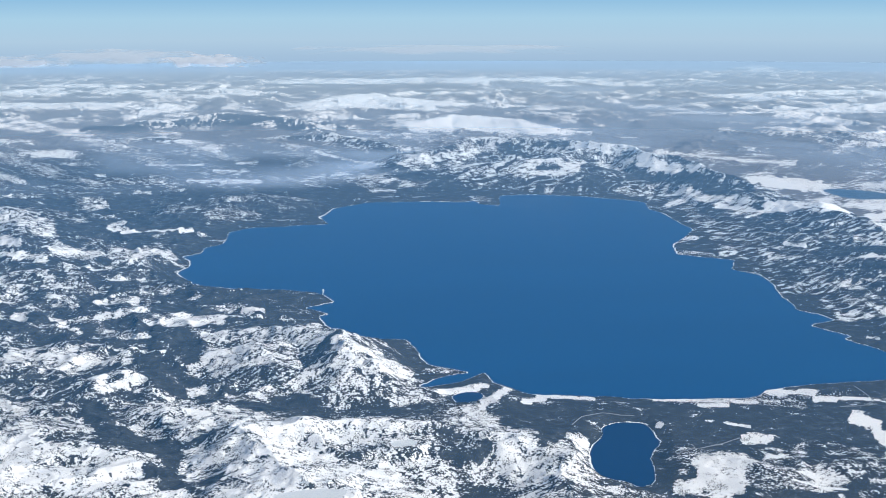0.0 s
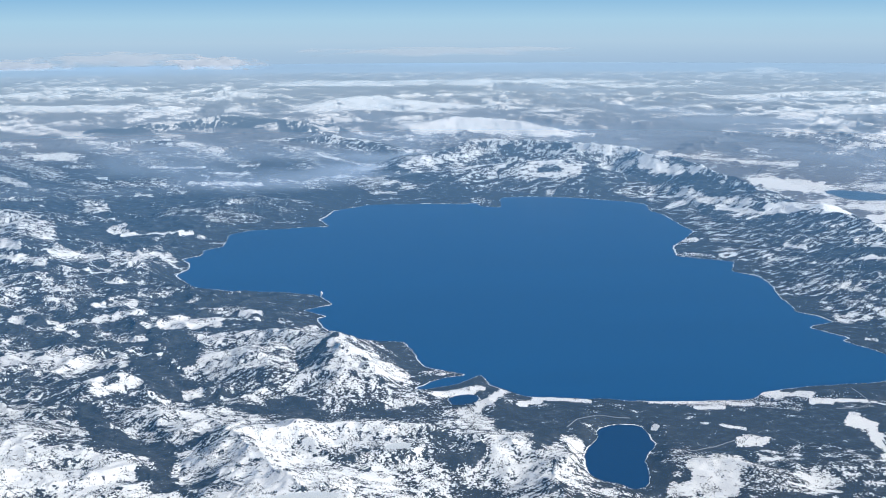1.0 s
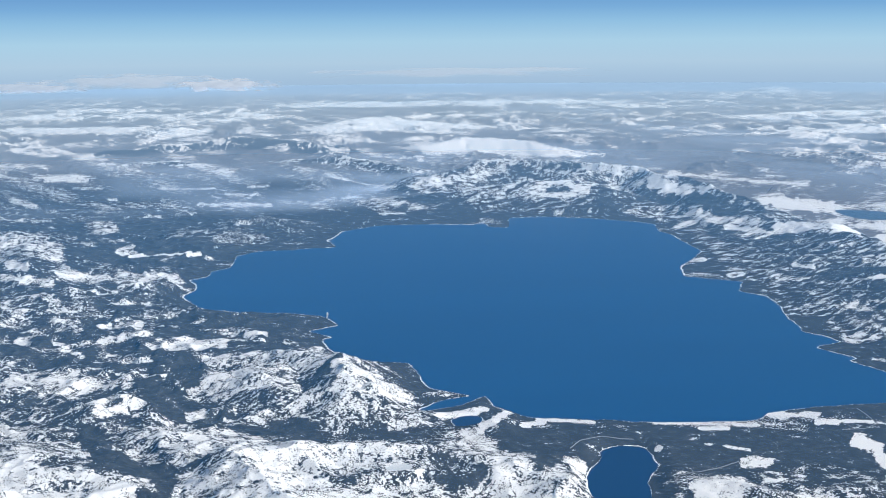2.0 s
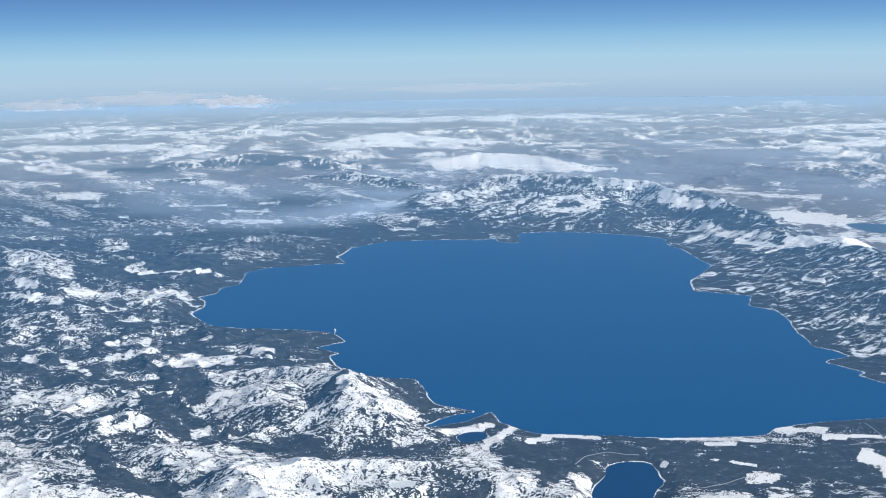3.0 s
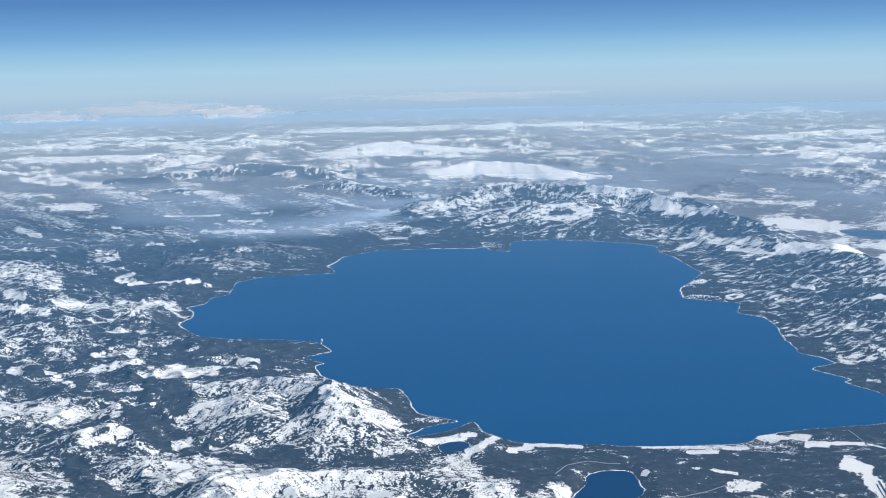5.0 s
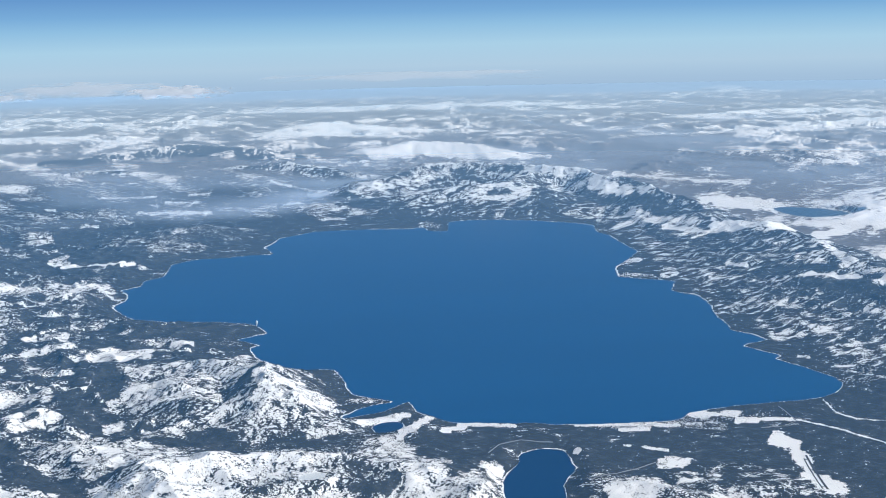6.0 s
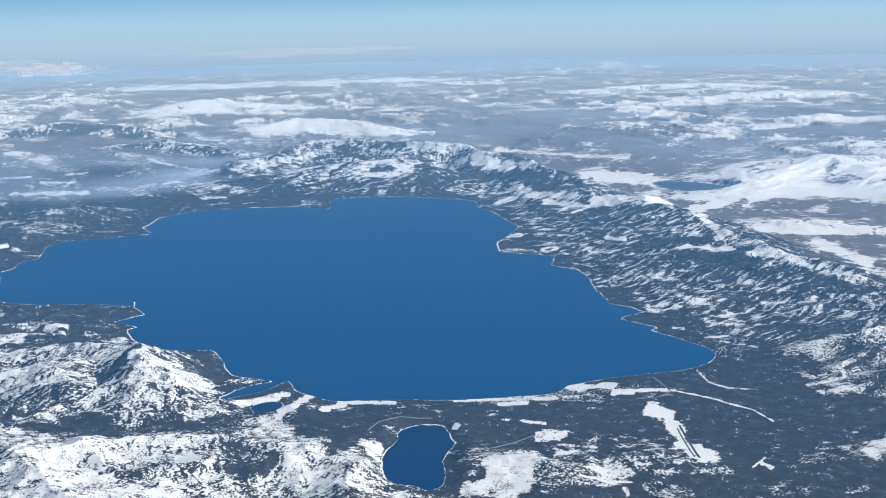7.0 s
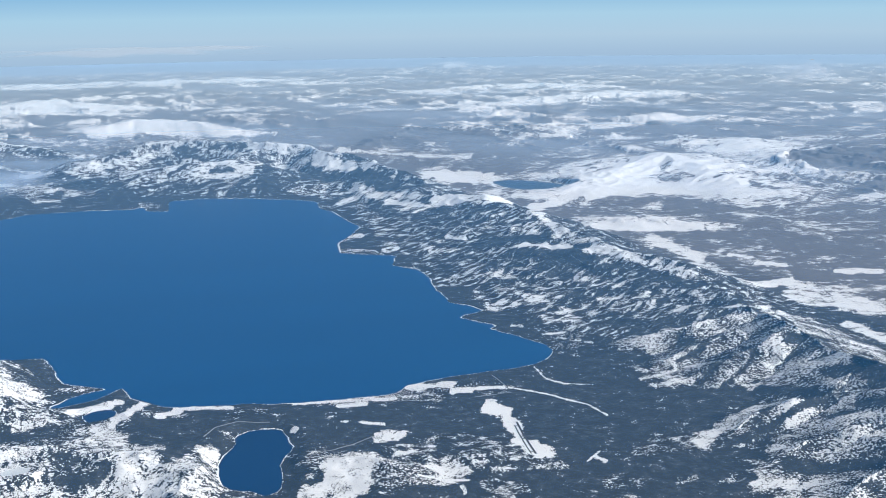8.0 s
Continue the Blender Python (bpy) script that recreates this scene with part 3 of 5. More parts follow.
SOUTH_FLATS_C = [
    (-11.0, -187.8, -10.7, -189.0, 0.5, 1.3, 1.1), (33.9, -189.1, 37.9, -192.7, 1.2, 3.8, 1.3), (34.7, -199.2, 33.7, -206.7, 1.1, 3.7, 1.3), (30.6, -213.8, 30.1, -223.7, 1.1, 3.3, 1.3), (31.8, -218.7, 33.0, -223.5, 1.1, 3.3, 1.2), (-33.2, -196.2, -32.5, -200.9, 0.9, 2.8, 0.95), (-35.9, -178.9, -13.9, -180.8, 1.0, 3.2, -0.1), (41.0, -209.4, 36.7, -235.5, 3.1, 9.6, -0.12), (-2.8, -195.1, 5.2, -186.3, 1.0, 3.1, 0),
]
SOUTH_BROOKS = [
    (45.0, -177.2, 50.4, -184.6, 0.1, 0.5, 1.1), (50.4, -184.6, 56.1, -196.4, 0.2, 0.5, 1.1), (56.1, -196.4, 56.3, -205.4, 0.2, 0.5, 1.1), (59.3, -161.5, 56.4, -173.9, 0.2, 0.9, 1), (56.4, -173.9, 58.5, -180.3, 0.2, 0.7, 1), (58.5, -180.3, 64.5, -183.5, 0.2, 0.5, 0.9), (75.9, -132.2, 82.1, -133.9, 0.3, 1.0, 0.8), (77.8, -137.3, 83.6, -147.7, 0.3, 1.2, 0.62), (72.4, -119.2, 74.9, -121.4, 0.4, 1.5, 0.75), (40.7, -229.1, 41.1, -232.4, 0.3, 1.0, 1.2), (38.1, -230.5, 42.6, -226.9, 0.2, 0.6, 1.1),
]
EAST_BASIN_A = [
    (187.7, 415.3, 229.8, 352.1, 1.9, 11.4, 0.9), (221.9, 352.2, 249.8, 333.0, 2.2, 13.2, 0.9), (189.5, 248.1, 215.0, 217.9, 3.8, 23.0, 1.2), (154.5, 86.9, 212.5, 123.0, 1.6, 9.6, 1.15), (217.4, 132.5, 242.8, 144.3, 2.0, 11.1, 1.15), (258.1, 289.7, 287.7, 234.6, 3.1, 18.5, 0.68), (249.3, 156.4, 313.9, 112.7, 3.3, 17.6, 1.1), (270.8, 170.6, 326.7, 216.7, 4.5, 23.6, 1.02), (328.8, 220.2, 318.5, 161.9, 4.3, 25.5, 0.95), (227.2, 127.1, 255.6, 143.6, 2.0, 11.1, 1.15), (347.4, 322.4, 357.7, 303.2, 4.2, 24.9, 0.33),
]
EAST_BASIN_B = [
    (420.7, 483.5, 485.5, 496.8, 2.8, 16.7, 0.88), (484.6, 495.3, 572.1, 478.4, 2.4, 14.4, 0.82), (343.2, 416.7, 411.9, 405.2, 1.7, 10.1, 0.65), (389.6, 399.1, 441.5, 367.4, 2.1, 12.5, 0.8), (483.1, 417.1, 536.8, 427.6, 3.2, 19.0, 0.45), (394.5, 300.1, 419.6, 285.0, 4.2, 25.2, 0.68), (423.3, 290.5, 547.7, 344.1, 5.3, 32.0, 0.75), (343.1, 182.5, 381.5, 161.5, 2.0, 11.9, 0.8), (631.8, 481.9, 737.5, 517.0, 3.1, 18.8, 0.75), (749.6, 674.2, 772.4, 597.7, 1.8, 10.6, 0.9), (418.8, 211.6, 471.5, 199.1, 8.7, 52.1, -0.3),
]
EAST_BASIN_C = [
    (320.1, 121.7, 349.5, 81.7, 2.7, 16.1, 0.28), (222.1, 525.6, 309.0, 451.7, 11.2, 67.1, -0.2), (295.5, 725.5, 397.1, 724.4, 5.9, 35.4, 0.05), (514.1, 1048.6, 692.0, 1036.2, 3.5, 21.1, 0.85), (426.1, 795.6, 584.6, 777.8, 4.1, 24.6, 0.85), (397.0, 655.8, 429.8, 594.5, 2.5, 15.2, 0.8), (615.2, 834.6, 707.2, 821.7, 4.4, 26.6, 0.82), (474.5, 1121.2, 549.6, 1099.3, 2.1, 12.9, 0.6), (334.4, 905.8, 352.1, 901.8, 3.6, 21.9, 0.6), (258.6, 98.6, 305.5, 67.9, 2.5, 12.4, 0.4), (232.3, 75.4, 294.4, 52.7, 1.6, 9.7, 0.3),
]
COVER = NEAR_SLOPES_A + NEAR_SLOPES_B + NEAR_SLOPES_C + BAY_SLOPES_A + BAY_SLOPES_B + BAY_SLOPES_C + WEST_HILLS_A + WEST_HILLS_B + WEST_HILLS_C + NORTH_WEST_VALLEY_A + NORTH_WEST_VALLEY_B + NORTH_WEST_VALLEY_C + FAR_MIDDLE_A + FAR_MIDDLE_B + NORTH_RANGE_A + NORTH_RANGE_B + NORTH_RANGE_C + NORTH_EAST_RIDGE + EAST_RIDGE_A + EAST_RIDGE_B + EAST_RIDGE_C + EAST_SLOPES_A + EAST_SLOPES_B + SOUTH_SPURS_A + SOUTH_SPURS_B + SOUTH_SPURS_C + SOUTH_FLATS_A + SOUTH_FLATS_B + SOUTH_FLATS_C + SOUTH_BROOKS + EAST_BASIN_A + EAST_BASIN_B + EAST_BASIN_C


def floor_level(x, y):
    top, bottom = 0.0, 0.0
    for fx, fy, fz in FLOORS:
        w = 1.0 / ((x - fx) ** 2 + (y - fy) ** 2 + 900.0) ** 1.5
        top, bottom = top + w * fz, bottom + w
    return top / bottom


def crest_envelope(x, y, lines, base, lee):
    """The rise of a range over the valley floors."""
    best = np.zeros(x.shape, np.float32)
    for line in lines:
        for (ax, ay, ah, aw), (bx, by, bh, bw) in zip(line, line[1:]):
            ex, ey = bx - ax, by - ay
            t = np.clip(((x - ax) * ex + (y - ay) * ey) / (ex * ex + ey * ey), 0, 1)
            d = np.hypot(x - ax - t * ex, y - ay - t * ey) / (aw + t * (bw - aw))
            if lee > 1:
                d = d * np.where((y - ay) * ex - (x - ax) * ey > 0, lee, 1.0)
            best = np.maximum(best, np.maximum(ah + t * (bh - ah) - base, 0.2) * np.clip(1 - d, 0, 1) ** 1.2)
    return best


def massif(x, y, grow):
    """The smooth body of the ranges: valley floor, rise over it, and what belongs to the range that wins."""
    sway = grow * (5 - 4.2 * step(50, 80, x) * step(-115, -150, y))
    wx = x + sway * fbm(x / grow, y / grow, 26, 4, 11)
    wy = y + sway * fbm(x / grow, y / grow, 26, 4, 21)
    base = floor_level(x, y)
    rise = np.zeros(x.shape, np.float32)
    which = np.zeros(x.shape, np.int32)
    own, bald, sharp = np.zeros(x.shape, np.float32), np.full(x.shape, 9, np.float32), np.zeros(x.shape, np.float32)
    for k, (key, (lines, cover, treeless, spurs)) in enumerate(CRESTS.items()):
        px, py, pw = [[p[i] for line in lines for p in line] for i in (0, 1, 3)]
        wide = max(pw)
        near = np.nonzero((wx > min(px) - wide) & (wx < max(px) + wide) & (wy > min(py) - wide) & (wy < max(py) + wide))[0]
        e = crest_envelope(wx[near], wy[near], lines, base[near], LEE_SIDE.get(key, 1.0))
        won = e > rise[near]
        near, e = near[won], e[won]
        which[near], own[near], bald[near], sharp[near], rise[near] = k + 1, cover, treeless, spurs, e
    rolling = step(-60, -110, x) * step(420, 120, y)
    body = rise + rolling * np.clip(1 - rise / 4, 0.3, 1) * (ridged(wx, wy, 16, 3, 61) - 0.35) * 2.4
    # rolling hills far behind the lake and out in the desert
    plain = np.clip(step(800, 1100, np.hypot(x - NADIR[0], y - NADIR[1])) + step(300, 420, x) + step(380, 520, y) * step(110, 20, x), 0, 1)
    plain = plain * (0.35 + 0.65 * step(-0.35, 0.35, fbm(x, y, 240, 2, 57)))
    hills = plain * np.clip(ridged(wx * 1.25, wy * 0.6, 64, 5, 51, 0.55) - 0.42, 0, 1)
    body = body + (1 - 0.5 * np.clip(rise / 4, 0, 1)) * hills * 7.5
    return base, body, rise, which, own, bald, sharp, hills


def land(x, y):
    """Height over the lake, snow cover, bare desert share and the index of the range, for arrays of places."""
    x, y = x.astype(np.float32), y.astype(np.float32)
    far = np.hypot(x - NADIR[0], y - NADIR[1])
    grow = 1 + step(500, 1500, far) * 2.5
    base, body, rise, which, own, bald, sharp, hills = massif(x, y, grow)
    gx = (massif(x + 0.7, y, grow)[1] - body) / 0.7
    gy = (massif(x, y + 0.7, grow)[1] - body) / 0.7
    spur, streak, great = [np.zeros(x.shape, np.float32) for _ in range(3)]
    for size, inner, outer in ((11.0, 0, 950), (26.0, 850, 9999)):
        zone = np.nonzero((far >= inner) & (far < outer) & ((body > 0.15) | (rise > 0.05)))[0]
        if len(zone):
            a, b = carve(x[zone], y[zone], gx[zone], gy[zone], size, 6, 131)
            share = step(850, 950, far[zone])
            share = 1 - share if inner == 0 else share
            spur[zone] += a * share
            streak[zone] += b * share
    fine_kinds = [k + 1 for k, key in enumerate(CRESTS) if key in FINE_WOODS]
    smooth = 0.85 * np.isin(which, [k + 1 for k, key in enumerate(CRESTS) if key in LONG_SPURS]) * np.clip(rise / 1.5, 0, 1)
    zone = np.nonzero(rise > 0.4)[0]
    if len(zone):
        great[zone] = carve(x[zone], y[zone], gx[zone], gy[zone], 21.0, 2, 151)[0]
    spur = spur + smooth * (1.05 * great - spur)
    streak = streak + smooth * (0.5 * great + 0.15 * streak - streak)
    fine = fbm(x, y, 5, 4, 41)
    wild = np.clip(rise / 4, 0, 1)
    grade = np.clip(np.maximum(body, rise) / 3.5, 0, 1)
    crag = ridged(x / grow + 3 * fbm(x / grow, y / grow, 22, 2, 141), y / grow + 3 * fbm(x / grow, y / grow, 22, 2, 147), 15, 5, 161, 0.37) - 0.62
    h = base + body + grade * (0.3 + 0.7 * sharp) * (2.3 * (1 - 0.8 * smooth) * crag + (0.2 + 0.55 * smooth) * spur) + 0.15 * fine * (0.3 + wild)
    which = np.where(rise > 0.9, which, 0)
    jag = 0.38 * fbm(x, y, 4.5, 5, 71, 0.55)
    beach = np.zeros(x.shape, np.float32)
    for name, (loop, level) in LAKES.items():
        cx, cy = np.mean([p[0] for p in loop]), np.mean([p[1] for p in loop])
        reach = max(math.hypot(p[0] - cx, p[1] - cy) for p in loop) + 45
        near = np.hypot(x - cx, y - cy) < reach
        d = shore_distance(x[near], y[near], loop)
        scale = {"big": 1.0, "tarn": 0.1, "ice_field": 0.1}.get(name, 0.35)
        d = d + jag[near] * (1.0 if name == "big" else 0.4)
        out = level + 0.03 + 0.02 * d + (np.maximum(h[near], level + 0.06) - level - 0.03) * step(0, 12 * scale, d)
        keep = step(16 * scale, 34 * scale, d)
        out = out + (h[near] - out) * keep
        h[near] = np.where(d < 0, level + np.maximum(d * 0.12, -2.5), out)
        b = beach[near]
        strip = 0.12 + 0.6 * fbm(x[near], y[near], 26, 3, 171) if name == "big" else 0.05 + 0.3 * fbm(x[near], y[near], 9, 3, 173)
        beach[near] = np.maximum(b, step(1.0, 0.6, d / np.maximum(strip, 0.02)) * (d > -0.3))
        which[near] = np.where(d < 3 * scale, 0, which[near])
    # where the snow lies open
    patch = fbm(x / grow, y / grow, 14, 6, 81, 0.6)
    open_wild = own + 0.55 * step(-1.8, 1.2, h - bald + 1.2 * patch) + (0.42 * streak + 0.14 * spur) * np.minimum(sharp, 1)
    open_wild = np.clip(open_wild, -0.25, 0.82)
    open_flat = 0.02 + 0.14 * step(0.3, 2.5, h) + 0.16 * step(190, 260, y) + 0.07 * step(-75, -110, x) * step(-60, -140, y)
    basin = np.clip(step(150, 200, x + 0.15 * y) + step(780, 1000, far), 0, 1)
    wooded = [k + 1 for k, key in enumerate(CRESTS) if key in ("north_range", "east_range", "south_range", "dark_hills", "round_hill")]
    basin = basin * np.where(np.isin(which, wooded), np.clip(1 - rise / 2.0, 0, 1), 1)
    open_flat = open_flat + basin * (0.27 + 0.03 * step(900, 1400, far) - open_flat)
    edge = np.clip(rise / 1.5, 0, 1)
    snow = open_flat + (open_wild - open_flat) * edge + 0.27 * (1 - 0.4 * smooth) * patch
    fray_x, fray_y = fbm(x / grow, y / grow, 6, 6, 101, 0.68), fbm(x / grow, y / grow, 6, 6, 111, 0.68)
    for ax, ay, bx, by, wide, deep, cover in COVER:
        # half widths lie across and along the line of sight from NADIR
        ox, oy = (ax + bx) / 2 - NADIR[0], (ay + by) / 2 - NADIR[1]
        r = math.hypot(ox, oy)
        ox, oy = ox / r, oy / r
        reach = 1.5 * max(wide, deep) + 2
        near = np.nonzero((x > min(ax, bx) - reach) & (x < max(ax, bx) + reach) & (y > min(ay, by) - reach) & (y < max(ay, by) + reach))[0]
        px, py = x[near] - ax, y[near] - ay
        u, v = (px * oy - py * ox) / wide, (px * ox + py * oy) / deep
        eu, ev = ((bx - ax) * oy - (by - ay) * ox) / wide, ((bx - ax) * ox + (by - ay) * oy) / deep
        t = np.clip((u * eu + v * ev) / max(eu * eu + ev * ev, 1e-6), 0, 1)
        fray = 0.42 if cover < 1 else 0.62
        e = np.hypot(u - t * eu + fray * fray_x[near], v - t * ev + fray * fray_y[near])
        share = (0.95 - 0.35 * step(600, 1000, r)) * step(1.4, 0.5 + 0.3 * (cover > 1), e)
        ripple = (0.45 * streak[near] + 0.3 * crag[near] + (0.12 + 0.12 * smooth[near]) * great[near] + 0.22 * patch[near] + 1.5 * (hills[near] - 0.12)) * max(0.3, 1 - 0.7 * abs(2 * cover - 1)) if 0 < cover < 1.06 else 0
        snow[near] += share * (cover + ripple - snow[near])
    # the east side is combed by parallel gullies that run down to the shore
    zone = np.nonzero((x > -20) & (x < 175) & (y > -150) & (y < 400) & (rise > 0.3))[0]
    wide = 2.4 + 1.8 * step(120, 220, y[zone])
    comb = fbm((0.82 * x[zone] + 0.57 * y[zone]) * 0.27 / wide, (0.82 * y[zone] - 0.57 * x[zone]) / wide, 1.0, 4, 191, 0.62)
    snow[zone] += (0.6 - 0.2 * step(120, 220, y[zone])) * comb * np.clip(4 * (snow[zone] + 0.1) * (1.1 - snow[zone]), 0, 1)
    snow = snow + (0.6 * (hills - 0.1) - 0.06 * step(900, 1400, far)) * (hills > 0)
    snow = np.clip(np.where(snow < 0.22, 0.22 + 1.75 * (snow - 0.22), snow), -0.7, 1.3)
    snow = np.maximum(snow, beach * 1.3)
    clump = 1.15 - 0.15 * edge - 0.6 * edge * np.isin(which, fine_kinds)
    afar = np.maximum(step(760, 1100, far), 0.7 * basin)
    return h, np.clip(snow, -0.7, 1.8), basin, which, clump, afar


# ---- materials ----
def material(name):
    m = bpy.data.materials.new(name)
    m.use_nodes = True
    return m, m.node_tree.nodes, m.node_tree.links, m.node_tree.nodes["Principled BSDF"]


def node(nodes, kind, **values):
    n = nodes.new(kind)
    for key, value in values.items():
        n.inputs[key.replace("_", " ")].default_value = value
    return n


def maths(nodes, links, op, a, b=None, c=None, clamp=False):
    n = nodes.new("ShaderNodeMath")
    n.operation, n.use_clamp = op, clamp
    for k, v in enumerate((a, b, c)):
        if v is None:
            continue
        if isinstance(v, (int, float)):
            n.inputs[k].default_value = v
        else:
            links.new(v, n.inputs[k])
    return n.outputs[0]


def mixed(nodes, links, f, a, b):
    n = nodes.new("ShaderNodeMix")
    n.data_type = "RGBA"
    for k, v in ((0, f), (6, a), (7, b)):
        if isinstance(v, (int, float, tuple)):
            n.inputs[k].default_value = v
        else:
            links.new(v, n.inputs[k])
    return n.outputs[2]


def ground_material():
    m, nodes, links, bsdf = material("snow_and_forest")
    where = nodes.new("ShaderNodeTexCoord").outputs["Object"]

    def field(name):
        n = nodes.new("ShaderNodeAttribute")
        n.attribute_name = name
        return n.outputs["Fac"]

    def grain(scale, detail, rough=0.6, kind="FBM"):
        n = node(nodes, "ShaderNodeTexNoise", Scale=scale, Detail=detail, Roughness=rough)
        n.noise_type = kind
        links.new(where, n.inputs["Vector"])
        return n.outputs["Fac"]

    def times(a, b, c=None):
        return maths(nodes, links, "MULTIPLY" if c is None else "MULTIPLY_ADD", a, b, c)
    cover, desert, clump, afar = field("snow"), field("bare"), field("clump"), field("afar")
    broad, coarse, fine, tree = grain(0.03, 8, 0.68), grain(0.28, 8, 0.72), grain(2.0, 3, 0.6), grain(9.0, 2)
    near = maths(nodes, links, "SUBTRACT", 1.0, afar)
    big = times(times(maths(nodes, links, "SUBTRACT", coarse, 0.5), 2.6), times(clump, near))
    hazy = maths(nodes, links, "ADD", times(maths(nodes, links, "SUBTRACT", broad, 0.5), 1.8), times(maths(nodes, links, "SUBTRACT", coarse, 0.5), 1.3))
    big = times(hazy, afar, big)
    small = times(maths(nodes, links, "SUBTRACT", fine, 0.5), 2.4)
    small = times(small, times(clump, -0.5, 1.5))
    small = times(small, times(near, 0.85, 0.15))
    thin = maths(nodes, links, "MAXIMUM", maths(nodes, links, "MULTIPLY_ADD", cover, 0.8, 0.85, clamp=True), 0.72)
    a = times(maths(nodes, links, "ADD", big, small), thin, cover)
    ramp = nodes.new("ShaderNodeMapRange")
    ramp.interpolation_type = "SMOOTHSTEP"
    ramp.inputs["From Min"].default_value, ramp.inputs["From Max"].default_value = 0.44, 0.56
    links.new(a, ramp.inputs["Value"])
    soft = nodes.new("ShaderNodeMapRange")
    soft.inputs["From Min"].default_value, soft.inputs["From Max"].default_value = 0.37, 0.63
    links.new(a, soft.inputs["Value"])
    mask = maths(nodes, links, "ADD", times(ramp.outputs[0], near), times(soft.outputs[0], afar))
    forest = mixed(nodes, links, tree, (0.015, 0.022, 0.028, 1), (0.054, 0.060, 0.064, 1))
    # thinned stands, where the snow shows grey between the trees
    stand = maths(nodes, links, "MULTIPLY_ADD", maths(nodes, links, "ADD", coarse, times(grain(1.1, 4, 0.65), 0.8)), 2.6, -2.25, clamp=True)
    forest = mixed(nodes, links, stand, forest, (0.11, 0.115, 0.125, 1))
    rock = mixed(nodes, links, coarse, (0.14, 0.135, 0.14, 1), (0.26, 0.25, 0.25, 1))
    under = mixed(nodes, links, times(desert, 0.85), forest, rock)
    white = mixed(nodes, links, coarse, (0.86, 0.875, 0.88, 1), (0.955, 0.96, 0.955, 1))
    # cream tint of distant haze, painted into the snow of far and basin land
    hazed_white = mixed(nodes, links, broad, (0.86, 0.83, 0.80, 1), (0.95, 0.92, 0.89, 1))
    white = mixed(nodes, links, afar, white, hazed_white)
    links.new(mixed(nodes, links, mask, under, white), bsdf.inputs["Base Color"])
    bsdf.inputs["Roughness"].default_value = 0.85
    bsdf.inputs["Specular IOR Level"].default_value = 0.15
    gully = grain(0.55, 6, 0.6, "RIDGED_MULTIFRACTAL")
    crowns = times(maths(nodes, links, "SUBTRACT", 1.0, mask), times(tree, 0.5))
    bump = node(nodes, "ShaderNodeBump", Strength=0.4, Distance=0.25)
    links.new(maths(nodes, links, "ADD", times(gully, 0.5), crowns), bump.inputs["Height"])
    links.new(bump.outputs[0], bsdf.inputs["Normal"])
    return m


def water_material(name, deep, light):
    m, nodes, links, bsdf = material(name)
    where = nodes.new("ShaderNodeTexCoord").outputs["Object"]
    mapping = nodes.new("ShaderNodeMapping")
    mapping.inputs["Scale"].default_value = (0.6, 2.2, 1)
    links.new(where, mapping.inputs["Vector"])
    wind = node(nodes, "ShaderNodeTexNoise", Scale=0.012, Detail=4, Roughness=0.5)
    links.new(mapping.outputs[0], wind.inputs["Vector"])
    links.new(mixed(nodes, links, wind.outputs["Fac"], (*deep, 1), (*light, 1)), bsdf.inputs["Base Color"])
    bsdf.inputs["Roughness"].default_value = 0.35
    bsdf.inputs["IOR"].default_value = 1.33
    bsdf.inputs["Specular IOR Level"].default_value = 0.2
    ripple = node(nodes, "ShaderNodeTexNoise", Scale=6.0, Detail=3)
    links.new(where, ripple.inputs["Vector"])
    bump = node(nodes, "ShaderNodeBump", Strength=0.15, Distance=0.02)
    links.new(ripple.outputs["Fac"], bump.inputs["Height"])
    links.new(bump.outputs[0], bsdf.inputs["Normal"])
    return m


GROUND = ground_material()
WATER = water_material("deep_water", (0.001, 0.056, 0.175), (0.003, 0.082, 0.235))
DARK_WATER = water_material("dark_water", (0.0005, 0.028, 0.098), (0.001, 0.037, 0.125))
SHALLOW = water_material("shallow_water", (0.05, 0.10, 0.17), (0.08, 0.14, 0.21))


def mesh_from(name, verts, quads, mat, normals=None, **fields):
    me = bpy.data.meshes.new(name)
    me.vertices.add(len(verts))
    me.vertices.foreach_set("co", np.asarray(verts, np.float32).ravel())
    n = quads.shape[1]
    me.loops.add(quads.size)
    me.loops.foreach_set("vertex_index", quads.astype(np.int32).ravel())
    me.polygons.add(len(quads))
    me.polygons.foreach_set("loop_start", np.arange(0, quads.size, n, dtype=np.int32))
    me.polygons.foreach_set("use_smooth", np.ones(len(quads), bool))
    for key, values in fields.items():
        me.attributes.new(key, "FLOAT", "POINT").data.foreach_set("value", np.asarray(values, np.float32))
    me.update(calc_edges=True)
    if normals is not None:
        me.normals_split_custom_set_from_vertices(normals)
    me.materials.append(mat)
    return new(name, me)


def grid_quads(rows, cols, wrap=False):
    i = np.arange(rows * cols).reshape(rows, cols)
    if wrap:
        i = np.concatenate([i, i[:, :1]], 1)
    return np.stack([i[:-1, :-1], i[:-1, 1:], i[1:, 1:], i[1:, :-1]], -1).reshape(-1, 4)


# ---- the ground: one sheet to the horizon, fine where the flight looks, coarse behind it ----
def fan(a0, a1, cols, radii):
    az = np.radians(np.linspace(a0, a1, cols))
    r = np.asarray(radii)[:, None]
    return (NADIR[0] + r * np.sin(az)[None]).ravel(), (NADIR[1] + r * np.cos(az)[None]).ravel()


